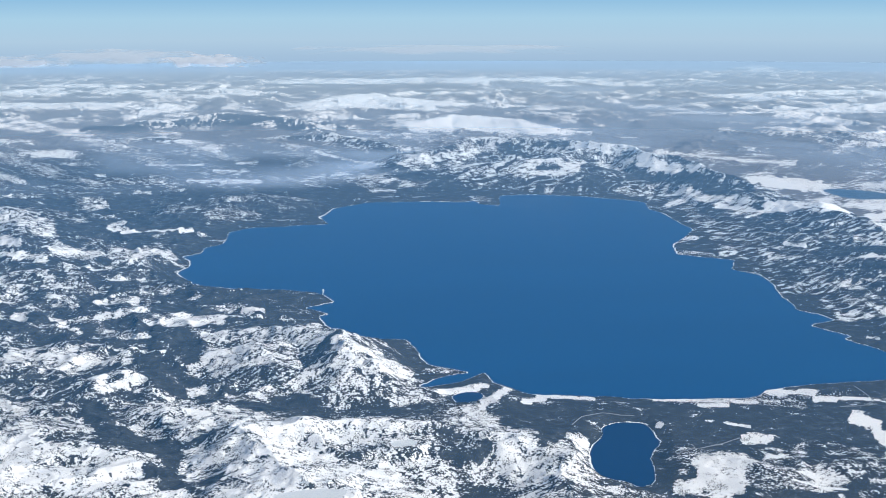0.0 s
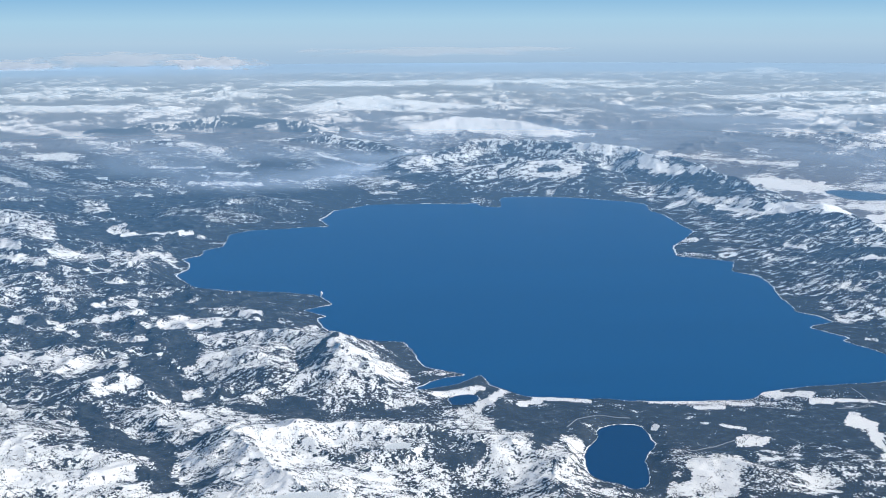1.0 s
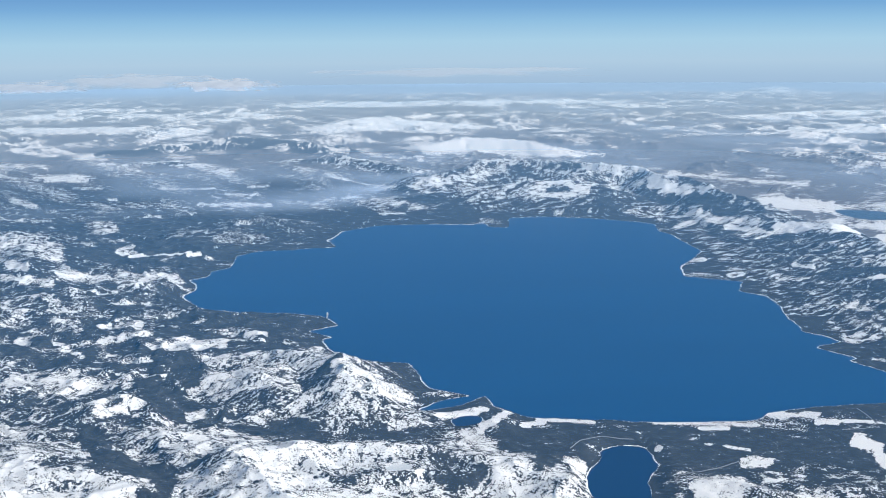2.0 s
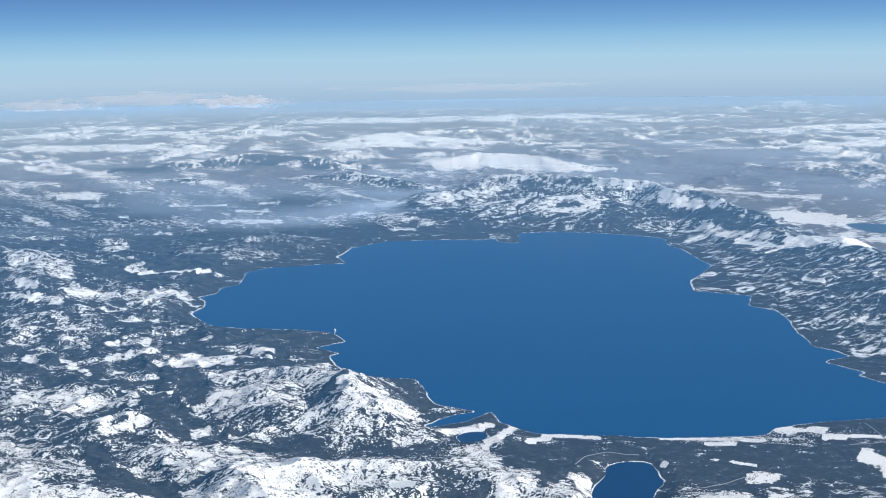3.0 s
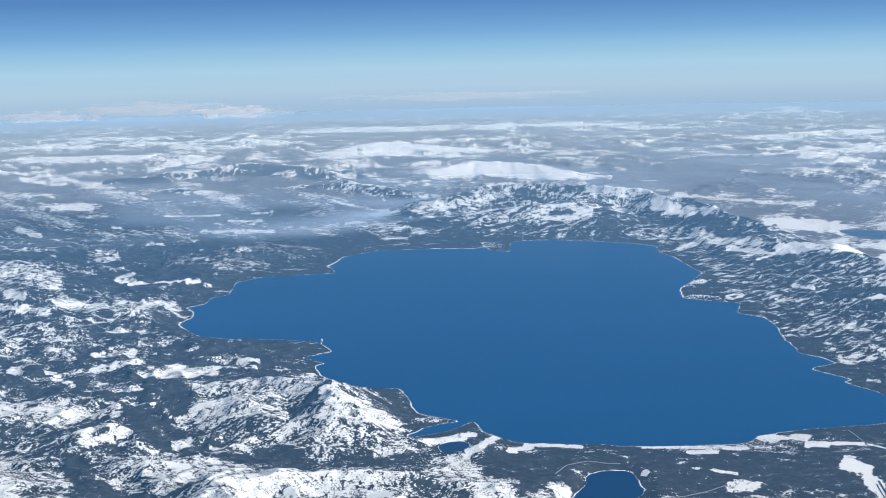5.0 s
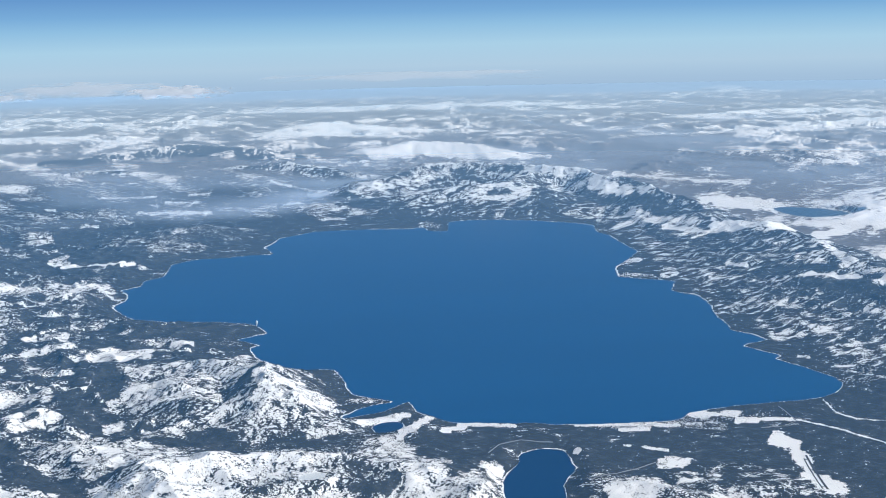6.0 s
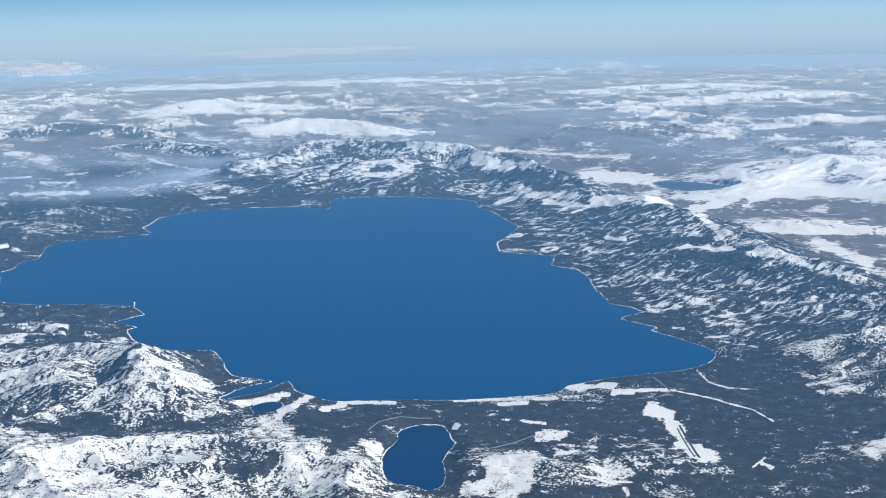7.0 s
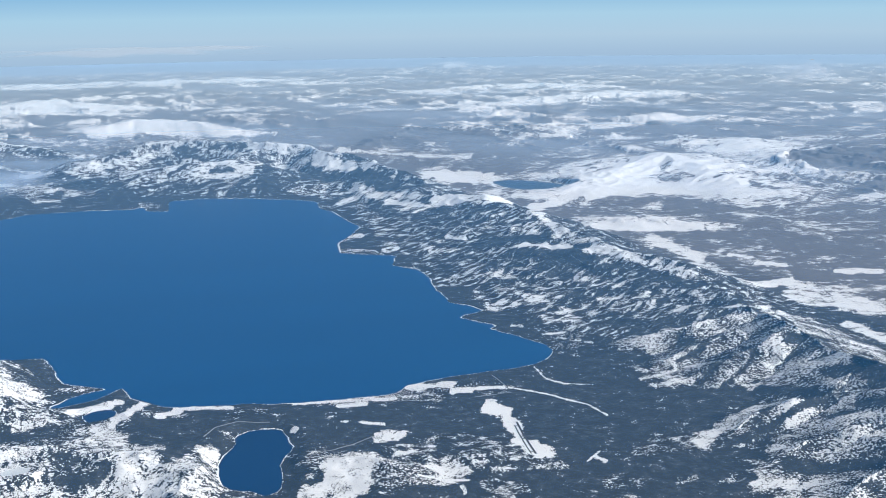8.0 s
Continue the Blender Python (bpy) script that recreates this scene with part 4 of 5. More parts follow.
def crop(verts_count, quads):
    used = np.unique(quads)
    index = np.zeros(verts_count, np.int64)
    index[used] = np.arange(len(used))
    return used, index[quads]


AZ0, AZ1 = -14.0, 44.5
RADII = np.concatenate([np.geomspace(195, 760, 820, endpoint=False), np.geomspace(760, 3900, 260)])
COLS = 1080
gx, gy = fan(AZ0, AZ1, COLS, RADII)
gh, gsnow, gbare, gwhich, gclump, gafar = land(gx, gy)
gz = gh + bend(gx, gy)
verts = np.stack([gx, gy, gz], -1)
grid = verts.reshape(len(RADII), COLS, 3)
du, dv = np.gradient(grid, axis=1), np.gradient(grid, axis=0)
normals = np.cross(du, dv)
normals /= np.linalg.norm(normals, axis=-1, keepdims=True)
normals = (normals * np.sign(normals[..., 2:3])).reshape(-1, 3)
quads = grid_quads(len(RADII), COLS)
face_range = gwhich[quads[:, 0]]
LABELS = {
    "west_crest": "snow-covered granite mountain crest with scattered dark conifers",
    "near_crest": "bright snowy ridge with grey rock and few trees",
    "bay_mountain": "steep snowy peak streaked with rock above the bay",
    "forest_hills": "low snowy hills between dark forest valleys",
    "ski_range": "snowy mountain range behind the forested west shore",
    "round_hill": "dark forested round hill with small snow clearings",
    "north_range": "broad snow-topped mountain massif behind the north shore",
    "east_range": "forested mountain range with a white snow ridge",
    "south_range": "steep forested mountain slopes with snow under the trees",
    "moraine": "low moraine ridge with open snow and conifers",
    "desert_range": "smooth snow-covered desert hills beyond the valley",
    "snow_dome": "rounded white snow dome rising out of haze",
    "dark_hills": "distant dark hills with snow on top",
    "white_hills": "distant smooth white hills in haze",
    "far_range": "long white mountain range near the horizon",
    "far_west": "hazy blue-white mountain ranges far away",
    "far_cones": "faint blue volcanic cone at the horizon",
    "far_east": "long low white desert ranges far away",
}


def pieces(grid_ids):
    """Connected pieces of each range on the grid of faces; small ones fall to the ground."""
    rows, cols = grid_ids.shape
    flat = grid_ids.ravel().tolist()
    seen = [v == 0 for v in flat]
    found = []
    for start in range(len(flat)):
        if seen[start]:
            continue
        kind, stack, got = flat[start], [start], []
        seen[start] = True
        while stack:
            i = stack.pop()
            got.append(i)
            c = i % cols
            for j in ((i - 1) if c else -1, (i + 1) if c < cols - 1 else -1, i - cols, i + cols):
                if 0 <= j < len(flat) and not seen[j] and flat[j] == kind:
                    seen[j] = True
                    stack.append(j)
        if len(got) > 500:
            found.append((kind, np.array(got)))
    return found


parts_of_land = pieces(face_range.reshape(len(RADII) - 1, COLS - 1))
is_ground = np.ones(len(quads), bool)
for _, got in parts_of_land:
    is_ground[got] = False
for k, faces in [(0, np.nonzero(is_ground)[0])] + parts_of_land:
    key = ["ground", *CRESTS][k]
    mine = quads[faces]
    used, mine = crop(len(verts), mine)
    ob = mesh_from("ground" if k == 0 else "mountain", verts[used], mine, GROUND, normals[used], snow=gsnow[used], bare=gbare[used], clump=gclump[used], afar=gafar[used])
    if k == 0:
        tagged(ob, "snowy valleys, conifer forest and desert basins reaching the horizon", "ground", kind="structure")
    else:
        tagged(ob, LABELS[key], "mountain", "mountains round the lake", "thing")
bx, by = fan(AZ1, 360 + AZ0, 90, np.concatenate([[0.01], np.geomspace(20, 3900, 70)]))
bh, bsnow, bbare, _, bclump, bafar = land(bx, by)
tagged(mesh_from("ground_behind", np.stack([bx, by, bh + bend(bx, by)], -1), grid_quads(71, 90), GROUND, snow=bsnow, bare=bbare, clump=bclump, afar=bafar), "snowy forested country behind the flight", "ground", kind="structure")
cx, cy = fan(AZ0, AZ1, 24, np.concatenate([[0.01], np.geomspace(20, 195, 20)]))
ch, csnow, cbare, _, cclump, cafar = land(cx, cy)
tagged(mesh_from("ground_below", np.stack([cx, cy, ch + bend(cx, cy)], -1), grid_quads(21, 24), GROUND, snow=csnow, bare=cbare, clump=cclump, afar=cafar), "snowy mountain country under the flight", "ground", kind="structure")


# ---- the lakes ----
def lake(name, loop, level, cell, mat, label):
    xs, ys = [p[0] for p in loop], [p[1] for p in loop]
    ax = np.arange(min(xs) - 4, max(xs) + 4 + cell, cell)
    ay = np.arange(min(ys) - 4, max(ys) + 4 + cell, cell)
    x, y = [g.ravel() for g in np.meshgrid(ax, ay)]
    d = shore_distance(x, y, loop)
    q = grid_quads(len(ay), len(ax))
    q = q[(d[q] < 1.2).any(1)]
    used, q = crop(len(x), q)
    x, y = x[used], y[used]
    ob = mesh_from(name, np.stack([x, y, level + bend(x, y)], -1), q, mat)
    return tagged(ob, label, "lake", kind="structure")


lake("water_1", LAKES["big"][0], 0.0, 2.0, WATER, "wide deep blue mountain lake with calm water")
lake("water_2", LAKES["cascade"][0], 0.7, 0.8, DARK_WATER, "small dark blue lake between snowy moraines")
lake("water_3", LAKES["finger"][0], 0.45, 0.8, DARK_WATER, "dark blue lake ringed by dark forest")
lake("water_4", LAKES["valley"][0], -3.7, 2.0, SHALLOW, "shallow grey-blue lake in a snowy valley")


def ice_material():
    m, nodes, links, bsdf = material("snowy_ice")
    where = nodes.new("ShaderNodeTexCoord").outputs["Object"]
    drift = node(nodes, "ShaderNodeTexNoise", Scale=0.8, Detail=4)
    links.new(where, drift.inputs["Vector"])
    links.new(mixed(nodes, links, drift.outputs["Fac"], (0.62, 0.66, 0.68, 1), (0.80, 0.83, 0.84, 1)), bsdf.inputs["Base Color"])
    bsdf.inputs["Roughness"].default_value = 0.6
    return m


ICE = ice_material()
lake("water_5", LAKES["tarn"][0], LAKES["tarn"][1], 0.4, ICE, "small frozen lake covered with grey snow")
lake("water_6", LAKES["ice_field"][0], LAKES["ice_field"][1], 0.8, ICE, "frozen snow-covered mountain lake")


# ---- things in the valley ----
def plain(name, colour, rough=0.8, spread=0.15):
    """A matt colour with soft stains."""
    m, nodes, links, bsdf = material(name)
    where = nodes.new("ShaderNodeTexCoord").outputs["Object"]
    stain = node(nodes, "ShaderNodeTexNoise", Scale=2.0, Detail=4)
    links.new(where, stain.inputs["Vector"])
    dark = tuple(c * (1 - spread) for c in colour)
    light = tuple(min(c * (1 + spread), 1) for c in colour)
    links.new(mixed(nodes, links, stain.outputs["Fac"], (*dark, 1), (*light, 1)), bsdf.inputs["Base Color"])
    bsdf.inputs["Roughness"].default_value = rough
    return m


def part(name, bm, mat, parent, label=""):
    me = bpy.data.meshes.new(name)
    bm.to_mesh(me)
    bm.free()
    me.materials.append(mat)
    ob = new(name, me)
    ob.parent = parent
    if label:
        ob["label"] = label
    return ob


def height_at(x, y):
    x, y = np.atleast_1d(np.float64(x)), np.atleast_1d(np.float64(y))
    return land(x, y)[0] + bend(x, y)


def ribbon(points, width, lift, steps=24):
    """A strip of ground surface along a line, with a little thickness."""
    points = [Vector(p) for p in points]
    line = []
    for a, b in zip(points, points[1:]):
        line += [a.lerp(b, k / steps) for k in range(steps)]
    line.append(points[-1])
    sides = []
    for k, p in enumerate(line):
        d = (line[min(k + 1, len(line) - 1)] - line[max(k - 1, 0)]).normalized() * width / 2
        sides.append((p + Vector((-d.y, d.x)), p + Vector((d.y, -d.x))))
    xs = np.array([q.x for pair in sides for q in pair])
    ys = np.array([q.y for pair in sides for q in pair])
    zs = height_at(xs, ys).reshape(-1, 2).max(1)
    bm = bmesh.new()
    rows = []
    for (l, r), z in zip(sides, zs):
        rows.append([bm.verts.new((l.x, l.y, z - 0.3)), bm.verts.new((l.x, l.y, z + lift)), bm.verts.new((r.x, r.y, z + lift)), bm.verts.new((r.x, r.y, z - 0.3))])
    for a, b in zip(rows, rows[1:]):
        for k in range(3):
            bm.faces.new((a[k], a[k + 1], b[k + 1], b[k]))
    return bm


ASPHALT = plain("asphalt", (0.055, 0.055, 0.06))
ROAD = plain("salted_road", (0.30, 0.30, 0.31))
airfield = tagged(new("airfield"), "dark cleared runway and taxiway in a snowy meadow", "runway")
part("runway", ribbon([(36.0, -201.2), (29.6, -224.4)], 0.42, 0.05), ASPHALT, airfield)
part("taxiway", ribbon([(34.6, -203.2), (28.7, -224.0)], 0.22, 0.05), ASPHALT, airfield)
for x, y in ((35.3, -204.0), (32.7, -213.2), (30.1, -222.6)):
    part("connector", ribbon([(x, y), (x - 0.95, y + 0.3)], 0.22, 0.055, 6), ASPHALT, airfield)


# winding forest roads, cleared and salted
tagged(part("road", ribbon([(-30.1, -186.8), (-26.6, -181.8), (-21.3, -179.6), (-14.3, -181.3)], 0.22, 0.06), ROAD, None), "pale cleared road winding through the forest", "road", kind="structure")
tagged(part("road", ribbon([(46.4, -164.0), (44.5, -178.3), (40.2, -181.4), (34.5, -181.3)], 0.22, 0.06), ROAD, None), "pale cleared road winding through the forest", "road", kind="structure")
tagged(part("road", ribbon([(-14.6, -211.6), (-12.8, -208.0), (-7.2, -205.1), (3.5, -198.8)], 0.22, 0.06), ROAD, None), "pale cleared road winding through the forest", "road", kind="structure")


def gabled(bm, x, y, z, w, l, h, turn):
    c, sn = math.cos(turn), math.sin(turn)
    v = []
    for px, py, pz in ((-w, -l, -0.1), (w, -l, -0.1), (w, l, -0.1), (-w, l, -0.1), (-w, -l, h), (w, -l, h), (w, l, h), (-w, l, h), (0, -l, h * 1.6), (0, l, h * 1.6)):
        v.append(bm.verts.new((x + px * c - py * sn, y + px * sn + py * c, z + pz)))
    for f in ((0, 1, 5, 4), (2, 3, 7, 6), (1, 2, 6, 5), (3, 0, 4, 7), (4, 5, 8), (6, 7, 9), (5, 6, 9, 8), (7, 4, 8, 9)):
        bm.faces.new([v[k] for k in f])


def town(name, centres, count, mat, label, seed):
    """Many small snow-roofed buildings, too small to tell apart."""
    rng = random.Random(seed)
    spots = []
    while len(spots) < count:
        x, y, a, b = rng.choice(centres)
        spots.append((rng.gauss(x, a), rng.gauss(y, b), rng.uniform(0.05, 0.14), rng.uniform(0.06, 0.2), rng.uniform(0.05, 0.12), rng.uniform(0, 3.1)))
    zs = height_at([p[0] for p in spots], [p[1] for p in spots])
    bm = bmesh.new()
    for (x, y, w, l, h, turn), z in zip(spots, zs):
        if z > bend(x, y) + 0.02:
            gabled(bm, x, y, z, w, l, h, turn)
    tagged(part(name, bm, mat, None), label, "houses", kind="stuff")


ROOFS = plain("snowy_roofs", (0.62, 0.63, 0.65), spread=0.3)
town("town_houses", [(20, -169.5, 7, 1.6), (30, -172, 7, 2), (8, -171, 5, 1.5)], 420, ROOFS, "snow-roofed houses of a town among the trees", 3)
town("resort_houses", [(80, -136, 4, 4), (76, -146, 3, 2.5), (86, -128, 4, 4)], 260, ROOFS, "snow-roofed resort buildings by the lake shore", 4)


# hotel towers by the shore
CONCRETE, GLASS = plain("pale_concrete", (0.45, 0.44, 0.42)), plain("window_band", (0.06, 0.08, 0.10), 0.2)


def block(w, l, z0, z1):
    bm = bmesh.new()
    bmesh.ops.create_cube(bm, size=1)
    for v in bm.verts:
        v.co = Vector((v.co.x * w, v.co.y * l, z0 + (v.co.z + 0.5) * (z1 - z0)))
    bmesh.ops.bevel(bm, geom=bm.edges[:], offset=0.01, segments=1, affect="EDGES")
    return bm


for x, y, w, l, h, turn in ((80.5, -140.5, 0.35, 0.9, 0.62, 20), (82.0, -141.5, 0.4, 0.8, 0.55, 35), (81.5, -138.8, 0.3, 0.7, 0.45, 10), (83.2, -139.6, 0.45, 0.6, 0.5, 50), (79.2, -142.2, 0.3, 0.6, 0.3, 25)):
    hotel = tagged(new("hotel"), "pale concrete hotel tower among snowy streets", "building", "hotels by the shore")
    hotel.matrix_basis = pose(x, y, float(height_at(x, y)[0]), 0, 0, turn)
    part("podium", block(w * 2.2, l * 1.6, -0.15, 0.1), CONCRETE, hotel)
    part("tower", block(w, l, 0.1, h), CONCRETE, hotel)
    for k in range(4):
        z = 0.14 + k * (h - 0.16) / 4
        part("window_band", block(w + 0.012, l + 0.012, z, z + (h - 0.16) / 8), GLASS, hotel)
    part("roof_house", block(w * 0.5, l * 0.3, h, h + 0.06), CONCRETE, hotel)


# conifers standing on the near slopes
def woods():
    rng = np.random.default_rng(7)
    n = 420000
    az = np.radians(rng.uniform(AZ0, AZ1, n))
    r = np.sqrt(rng.uniform(195 ** 2, 345 ** 2, n))
    x, y = NADIR[0] + r * np.sin(az), NADIR[1] + r * np.cos(az)
    h, snow, _, _, _, _ = land(x, y)
    group = fbm(x, y, 2.6, 3, 301) + 0.6 * fbm(x, y, 9, 2, 311)
    dry = np.ones(n, bool)
    for loop, _ in LAKES.values():
        dry &= shore_distance(x, y, loop) > 0.4
    keep = dry & (snow > 0.12) & (snow < 1.05) & (group > 0.18 + 0.35 * np.clip(snow - 0.5, 0, 1))
    x, y, h = x[keep][:120000], y[keep][:120000], h[keep][:120000]
    n = len(x)
    tall, wide = rng.uniform(0.14, 0.34, n), rng.uniform(0.045, 0.085, n)
    z = h + bend(x, y) - 0.05
    turn = rng.uniform(0, 1.6, n)
    ring = turn[:, None] + np.arange(4)[None] * (math.pi / 2)
    foot = np.stack([x[:, None] + wide[:, None] * np.cos(ring), y[:, None] + wide[:, None] * np.sin(ring), np.broadcast_to(z[:, None], (n, 4))], -1)
    tip = np.stack([x + rng.normal(0, 0.01, n), y + rng.normal(0, 0.01, n), z + tall], -1)[:, None]
    v = np.concatenate([foot, tip], 1).reshape(-1, 3)
    k = np.arange(n)[:, None, None] * 5
    t = (k + np.array([[0, 1, 4], [1, 2, 4], [2, 3, 4], [3, 0, 4]])[None]).reshape(-1, 3)
    m, nodes, links, bsdf = material("conifer")
    tone = nodes.new("ShaderNodeNewGeometry").outputs["Random Per Island"]
    links.new(mixed(nodes, links, tone, (0.012, 0.018, 0.014, 1), (0.05, 0.05, 0.042, 1)), bsdf.inputs["Base Color"])
    bsdf.inputs["Roughness"].default_value = 0.9
    ob = mesh_from("conifers", v, t, m)
    tagged(ob, "dark scattered conifers on the snowy slopes", "trees", kind="stuff")


woods()


# plumes of steam and smoke
STEAM = plain("steam", (0.78, 0.80, 0.82), 1.0, 0.08)
DIM = plain("smoke", (0.20, 0.20, 0.22), 1.0, 0.15)


def plume(x, y, lean, height, width, mat, label, seed):
    rng = random.Random(seed)
    bm = bmesh.new()
    z = float(height_at(x, y)[0])
    for k in range(14):
        t = k / 13
        puff = bmesh.ops.create_icosphere(bm, subdivisions=2, radius=width * (0.35 + 0.65 * t))
        for v in puff["verts"]:
            v.co *= 1 + 0.25 * noise.noise(v.co * 3 / width + Vector((k, seed, 0)))
        bmesh.ops.translate(bm, verts=puff["verts"], vec=(x + lean * t + rng.uniform(-0.2, 0.2) * width, y + rng.uniform(-0.3, 0.3) * width, z + height * t))
    ob = part("plume", bm, mat, None)
    for p in ob.data.polygons:
        p.use_smooth = True
    tagged(ob, label, "smoke")


plume(-73.5, -36.5, 0.3, 1.6, 0.35, STEAM, "small white plume rising behind the forested point", 1)
plume(199, 274, 4.2, 4.6, 0.42, DIM, "thin slanting grey plume over the snowy valley", 2)


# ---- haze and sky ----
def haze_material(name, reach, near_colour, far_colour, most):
    """Air light painted by distance: thin, deep blue close by, thick, pale far away."""
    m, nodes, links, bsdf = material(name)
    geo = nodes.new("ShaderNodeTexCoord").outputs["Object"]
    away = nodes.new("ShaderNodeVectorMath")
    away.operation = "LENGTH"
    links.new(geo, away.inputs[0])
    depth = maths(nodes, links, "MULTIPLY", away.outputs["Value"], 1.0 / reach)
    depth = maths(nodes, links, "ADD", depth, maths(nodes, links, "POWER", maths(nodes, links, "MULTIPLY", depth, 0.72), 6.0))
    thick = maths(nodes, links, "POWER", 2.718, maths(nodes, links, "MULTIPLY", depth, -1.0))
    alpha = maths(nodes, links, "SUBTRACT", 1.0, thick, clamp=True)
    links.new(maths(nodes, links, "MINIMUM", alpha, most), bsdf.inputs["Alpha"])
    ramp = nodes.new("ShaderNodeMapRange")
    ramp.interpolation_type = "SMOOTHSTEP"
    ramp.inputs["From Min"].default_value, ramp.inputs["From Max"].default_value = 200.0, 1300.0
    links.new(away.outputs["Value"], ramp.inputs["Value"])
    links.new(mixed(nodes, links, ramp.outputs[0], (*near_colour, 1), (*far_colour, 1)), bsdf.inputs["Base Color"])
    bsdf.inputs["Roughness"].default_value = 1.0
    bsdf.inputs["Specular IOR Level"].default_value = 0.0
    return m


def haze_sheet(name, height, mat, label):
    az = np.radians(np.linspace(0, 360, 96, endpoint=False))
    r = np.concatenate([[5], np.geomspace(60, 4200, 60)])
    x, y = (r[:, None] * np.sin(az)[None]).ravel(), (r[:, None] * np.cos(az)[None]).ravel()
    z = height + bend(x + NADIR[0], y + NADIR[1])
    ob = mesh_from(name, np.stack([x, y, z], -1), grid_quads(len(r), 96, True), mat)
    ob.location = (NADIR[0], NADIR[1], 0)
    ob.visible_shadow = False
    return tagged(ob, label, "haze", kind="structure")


# one added sheet above the peaks stands in for the air's haze
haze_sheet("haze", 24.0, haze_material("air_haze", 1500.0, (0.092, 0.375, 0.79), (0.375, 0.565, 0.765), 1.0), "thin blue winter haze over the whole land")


def mist_haze_sheet():
    """Shallow mist and painted haze over valleys and basins; hills stand out of it."""
    m, nodes, links, bsdf = material("valley_mist_haze")
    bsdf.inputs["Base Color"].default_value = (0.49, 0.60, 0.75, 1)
    bsdf.inputs["Roughness"].default_value = 1.0
    bsdf.inputs["Specular IOR Level"].default_value = 0.0
    density = nodes.new("ShaderNodeAttribute")
    density.attribute_name = "veil"
    links.new(density.outputs["Fac"], bsdf.inputs["Alpha"])
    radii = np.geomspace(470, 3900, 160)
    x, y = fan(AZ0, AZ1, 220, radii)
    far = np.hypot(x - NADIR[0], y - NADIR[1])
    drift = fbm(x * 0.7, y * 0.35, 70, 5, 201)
    # painted haze: the veil thickens with distance and over the eastern basins
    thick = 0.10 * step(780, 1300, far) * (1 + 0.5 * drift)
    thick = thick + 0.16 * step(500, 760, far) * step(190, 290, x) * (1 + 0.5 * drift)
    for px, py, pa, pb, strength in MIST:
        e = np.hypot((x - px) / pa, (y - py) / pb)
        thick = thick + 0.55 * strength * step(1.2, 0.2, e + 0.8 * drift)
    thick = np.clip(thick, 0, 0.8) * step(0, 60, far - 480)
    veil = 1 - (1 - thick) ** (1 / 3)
    q = grid_quads(len(radii), 220)
    q = q[(veil[q] > 0.003).any(1)]
    used, q = crop(len(x), q)
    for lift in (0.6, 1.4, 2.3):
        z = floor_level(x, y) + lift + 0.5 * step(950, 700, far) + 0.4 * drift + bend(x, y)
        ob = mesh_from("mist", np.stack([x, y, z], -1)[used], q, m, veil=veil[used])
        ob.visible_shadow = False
        tagged(ob, "pale thin mist and painted haze lying in the valleys", "mist", kind="structure")


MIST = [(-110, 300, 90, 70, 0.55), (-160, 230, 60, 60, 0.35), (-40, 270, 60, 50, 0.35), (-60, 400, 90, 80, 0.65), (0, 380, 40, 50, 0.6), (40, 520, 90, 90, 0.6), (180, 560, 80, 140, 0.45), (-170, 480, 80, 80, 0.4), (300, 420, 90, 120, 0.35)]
mist_haze_sheet()


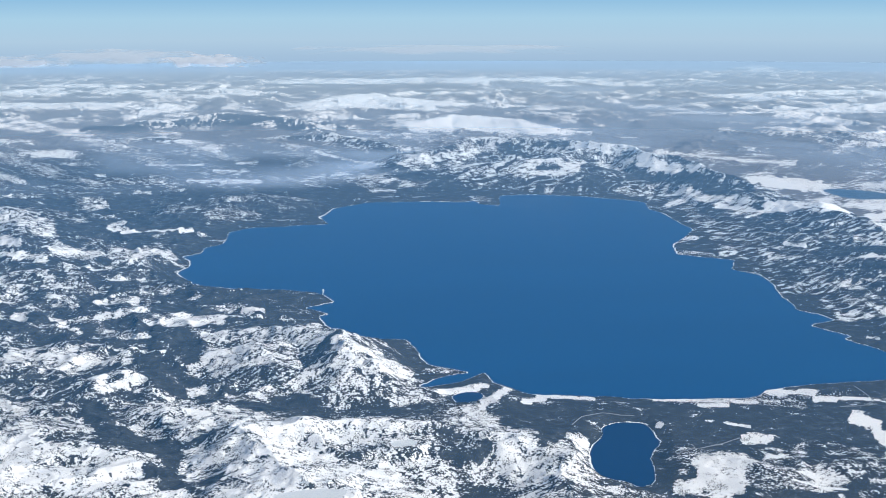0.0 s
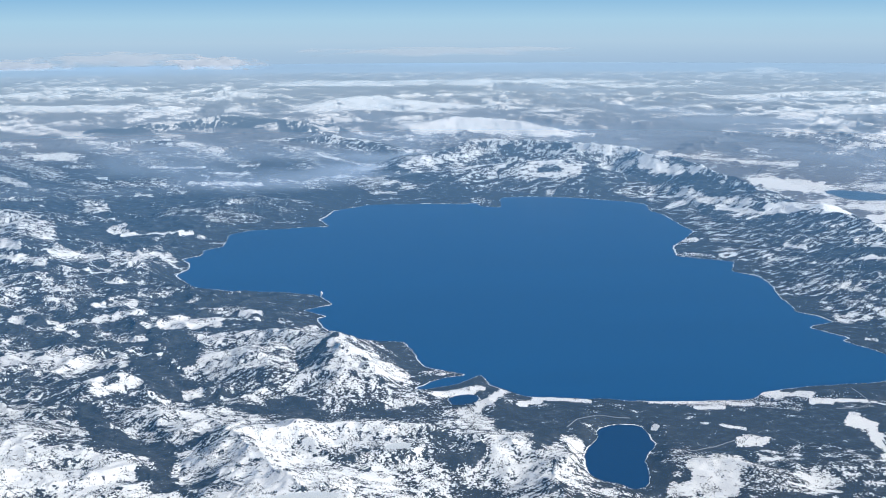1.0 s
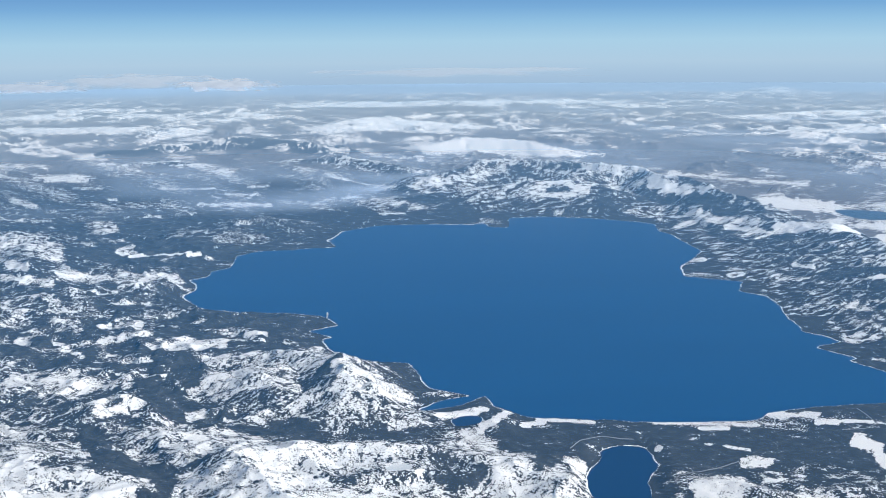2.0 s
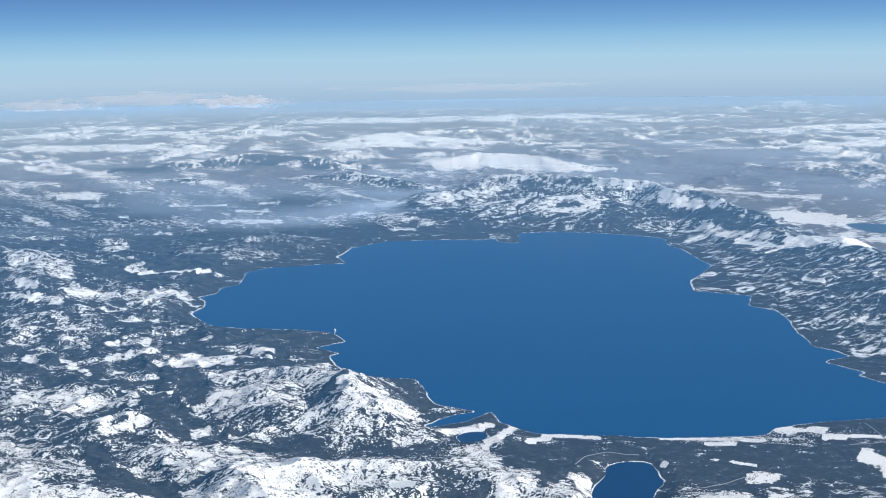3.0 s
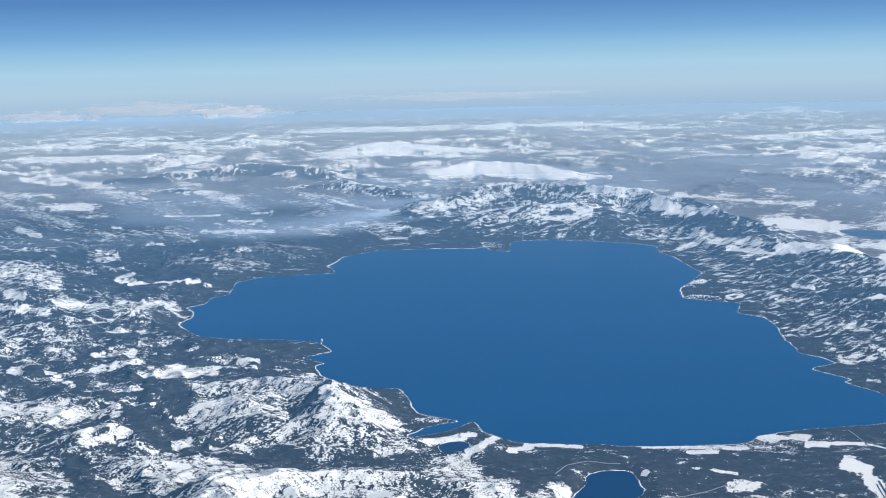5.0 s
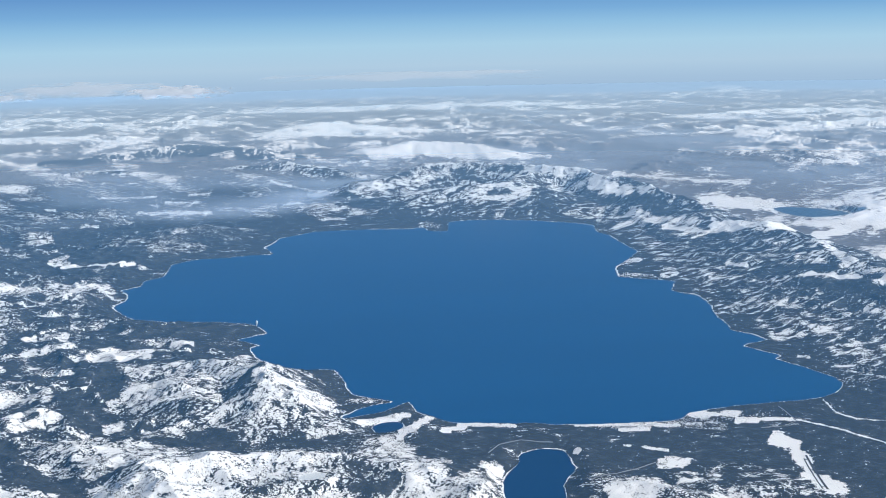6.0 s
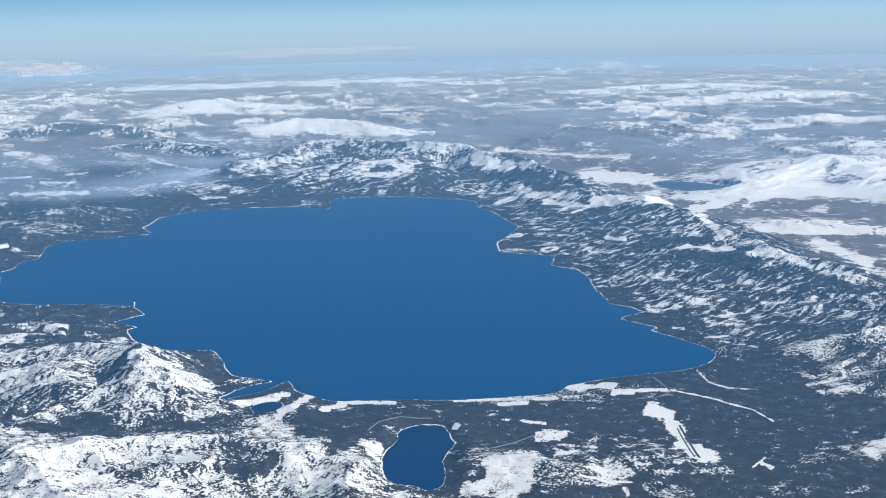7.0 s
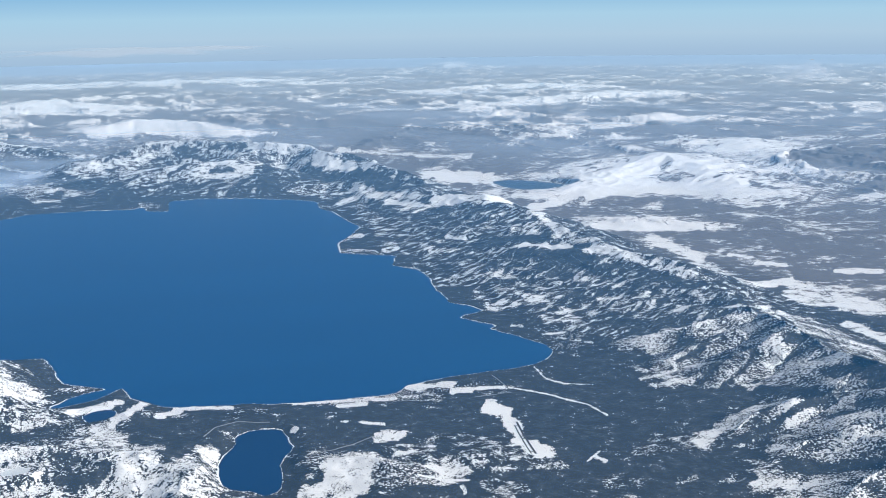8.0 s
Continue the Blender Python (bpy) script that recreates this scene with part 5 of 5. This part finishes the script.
def sky_backdrop():
    m, nodes, links, bsdf = material("far_sky")
    nodes.remove(bsdf)
    geo = nodes.new("ShaderNodeTexCoord").outputs["Object"]
    sep = nodes.new("ShaderNodeSeparateXYZ")
    links.new(geo, sep.inputs[0])
    rise = nodes.new("ShaderNodeMapRange")
    rise.inputs["From Min"].default_value, rise.inputs["From Max"].default_value = -160.0, 340.0
    links.new(sep.outputs["Z"], rise.inputs["Value"])
    ramp = nodes.new("ShaderNodeValToRGB")
    stops = [(-128, (0.345, 0.50, 0.69)), (-94, (0.34, 0.497, 0.695)), (-50, (0.375, 0.535, 0.715)), (0, (0.434, 0.605, 0.762)), (67, (0.402, 0.63, 0.80)), (128, (0.283, 0.527, 0.76)), (172, (0.195, 0.418, 0.70)), (225, (0.14, 0.325, 0.625)), (280, (0.10, 0.245, 0.54))]
    stops = [((z + 160) / 500, c) for z, c in stops]
    while len(ramp.color_ramp.elements) < len(stops):
        ramp.color_ramp.elements.new(0.5)
    for e, (p, c) in zip(ramp.color_ramp.elements, stops):
        e.position, e.color = p, (*c, 1)
    links.new(rise.outputs[0], ramp.inputs[0])
    glow = nodes.new("ShaderNodeEmission")
    links.new(ramp.outputs[0], glow.inputs[0])
    links.new(glow.outputs[0], nodes["Material Output"].inputs[0])
    az = np.radians(np.linspace(0, 360, 160, endpoint=False))
    z = np.array([-500.0, 0.0, 400.0])
    x = np.broadcast_to(4300 * np.sin(az), (3, 160)).ravel()
    y = np.broadcast_to(4300 * np.cos(az), (3, 160)).ravel()
    ob = mesh_from("backdrop", np.stack([x, y, np.repeat(z, 160)], -1), grid_quads(3, 160, True), m)
    ob.location = (NADIR[0], NADIR[1], 0)
    tagged(ob, "pale hazy horizon turning to clear blue sky", "sky", kind="structure")


sky_backdrop()


def cloud(az, r, height, half_long, half_deep, dense, seed, label):
    """A thin streak of cloud, thick in the middle and frayed at its rim."""
    m, nodes, links, bsdf = material("thin_cloud")
    bsdf.inputs["Base Color"].default_value = (0.80, 0.78, 0.80, 1)
    bsdf.inputs["Roughness"].default_value = 1.0
    bsdf.inputs["Specular IOR Level"].default_value = 0.0
    density = nodes.new("ShaderNodeAttribute")
    density.attribute_name = "veil"
    links.new(density.outputs["Fac"], bsdf.inputs["Alpha"])
    u, v = [g.ravel() for g in np.meshgrid(np.linspace(-1, 1, 70), np.linspace(-1, 1, 40))]
    a = radians(az)
    x = NADIR[0] + r * math.sin(a) + u * half_long * math.cos(a) + v * half_deep * math.sin(a)
    y = NADIR[1] + r * math.cos(a) - u * half_long * math.sin(a) + v * half_deep * math.cos(a)
    fray = fbm(u * 100, v * 60, 40, 4, seed)
    thick = np.clip(1 - np.hypot(u, v) + 0.5 * fray, 0, 1)
    z = height + bend(x, y) + 4.0 * thick + 11.0 * v
    ob = mesh_from("cloud", np.stack([x, y, z], -1), grid_quads(40, 70), m, veil=dense * step(0, 0.5, thick))
    ob.visible_shadow = False
    tagged(ob, label, "cloud", "clouds at the horizon")


cloud(-5.0, 2400, 42, 150, 420, 0.28, 401, "long thin pinkish cloud streak at the horizon")
cloud(-0.9, 2300, 30, 95, 300, 0.42, 411, "short thin pinkish cloud streak at the horizon")
cloud(-9.0, 2500, 30, 110, 300, 0.3, 421, "faint pale cloud streak at the horizon")
cloud(9.0, 2700, 50, 300, 420, 0.2, 431, "faint pale cloud veil at the horizon")
cloud(37.0, 1900, 12, 60, 160, 0.5, 441, "thin white cloud streak over the desert")
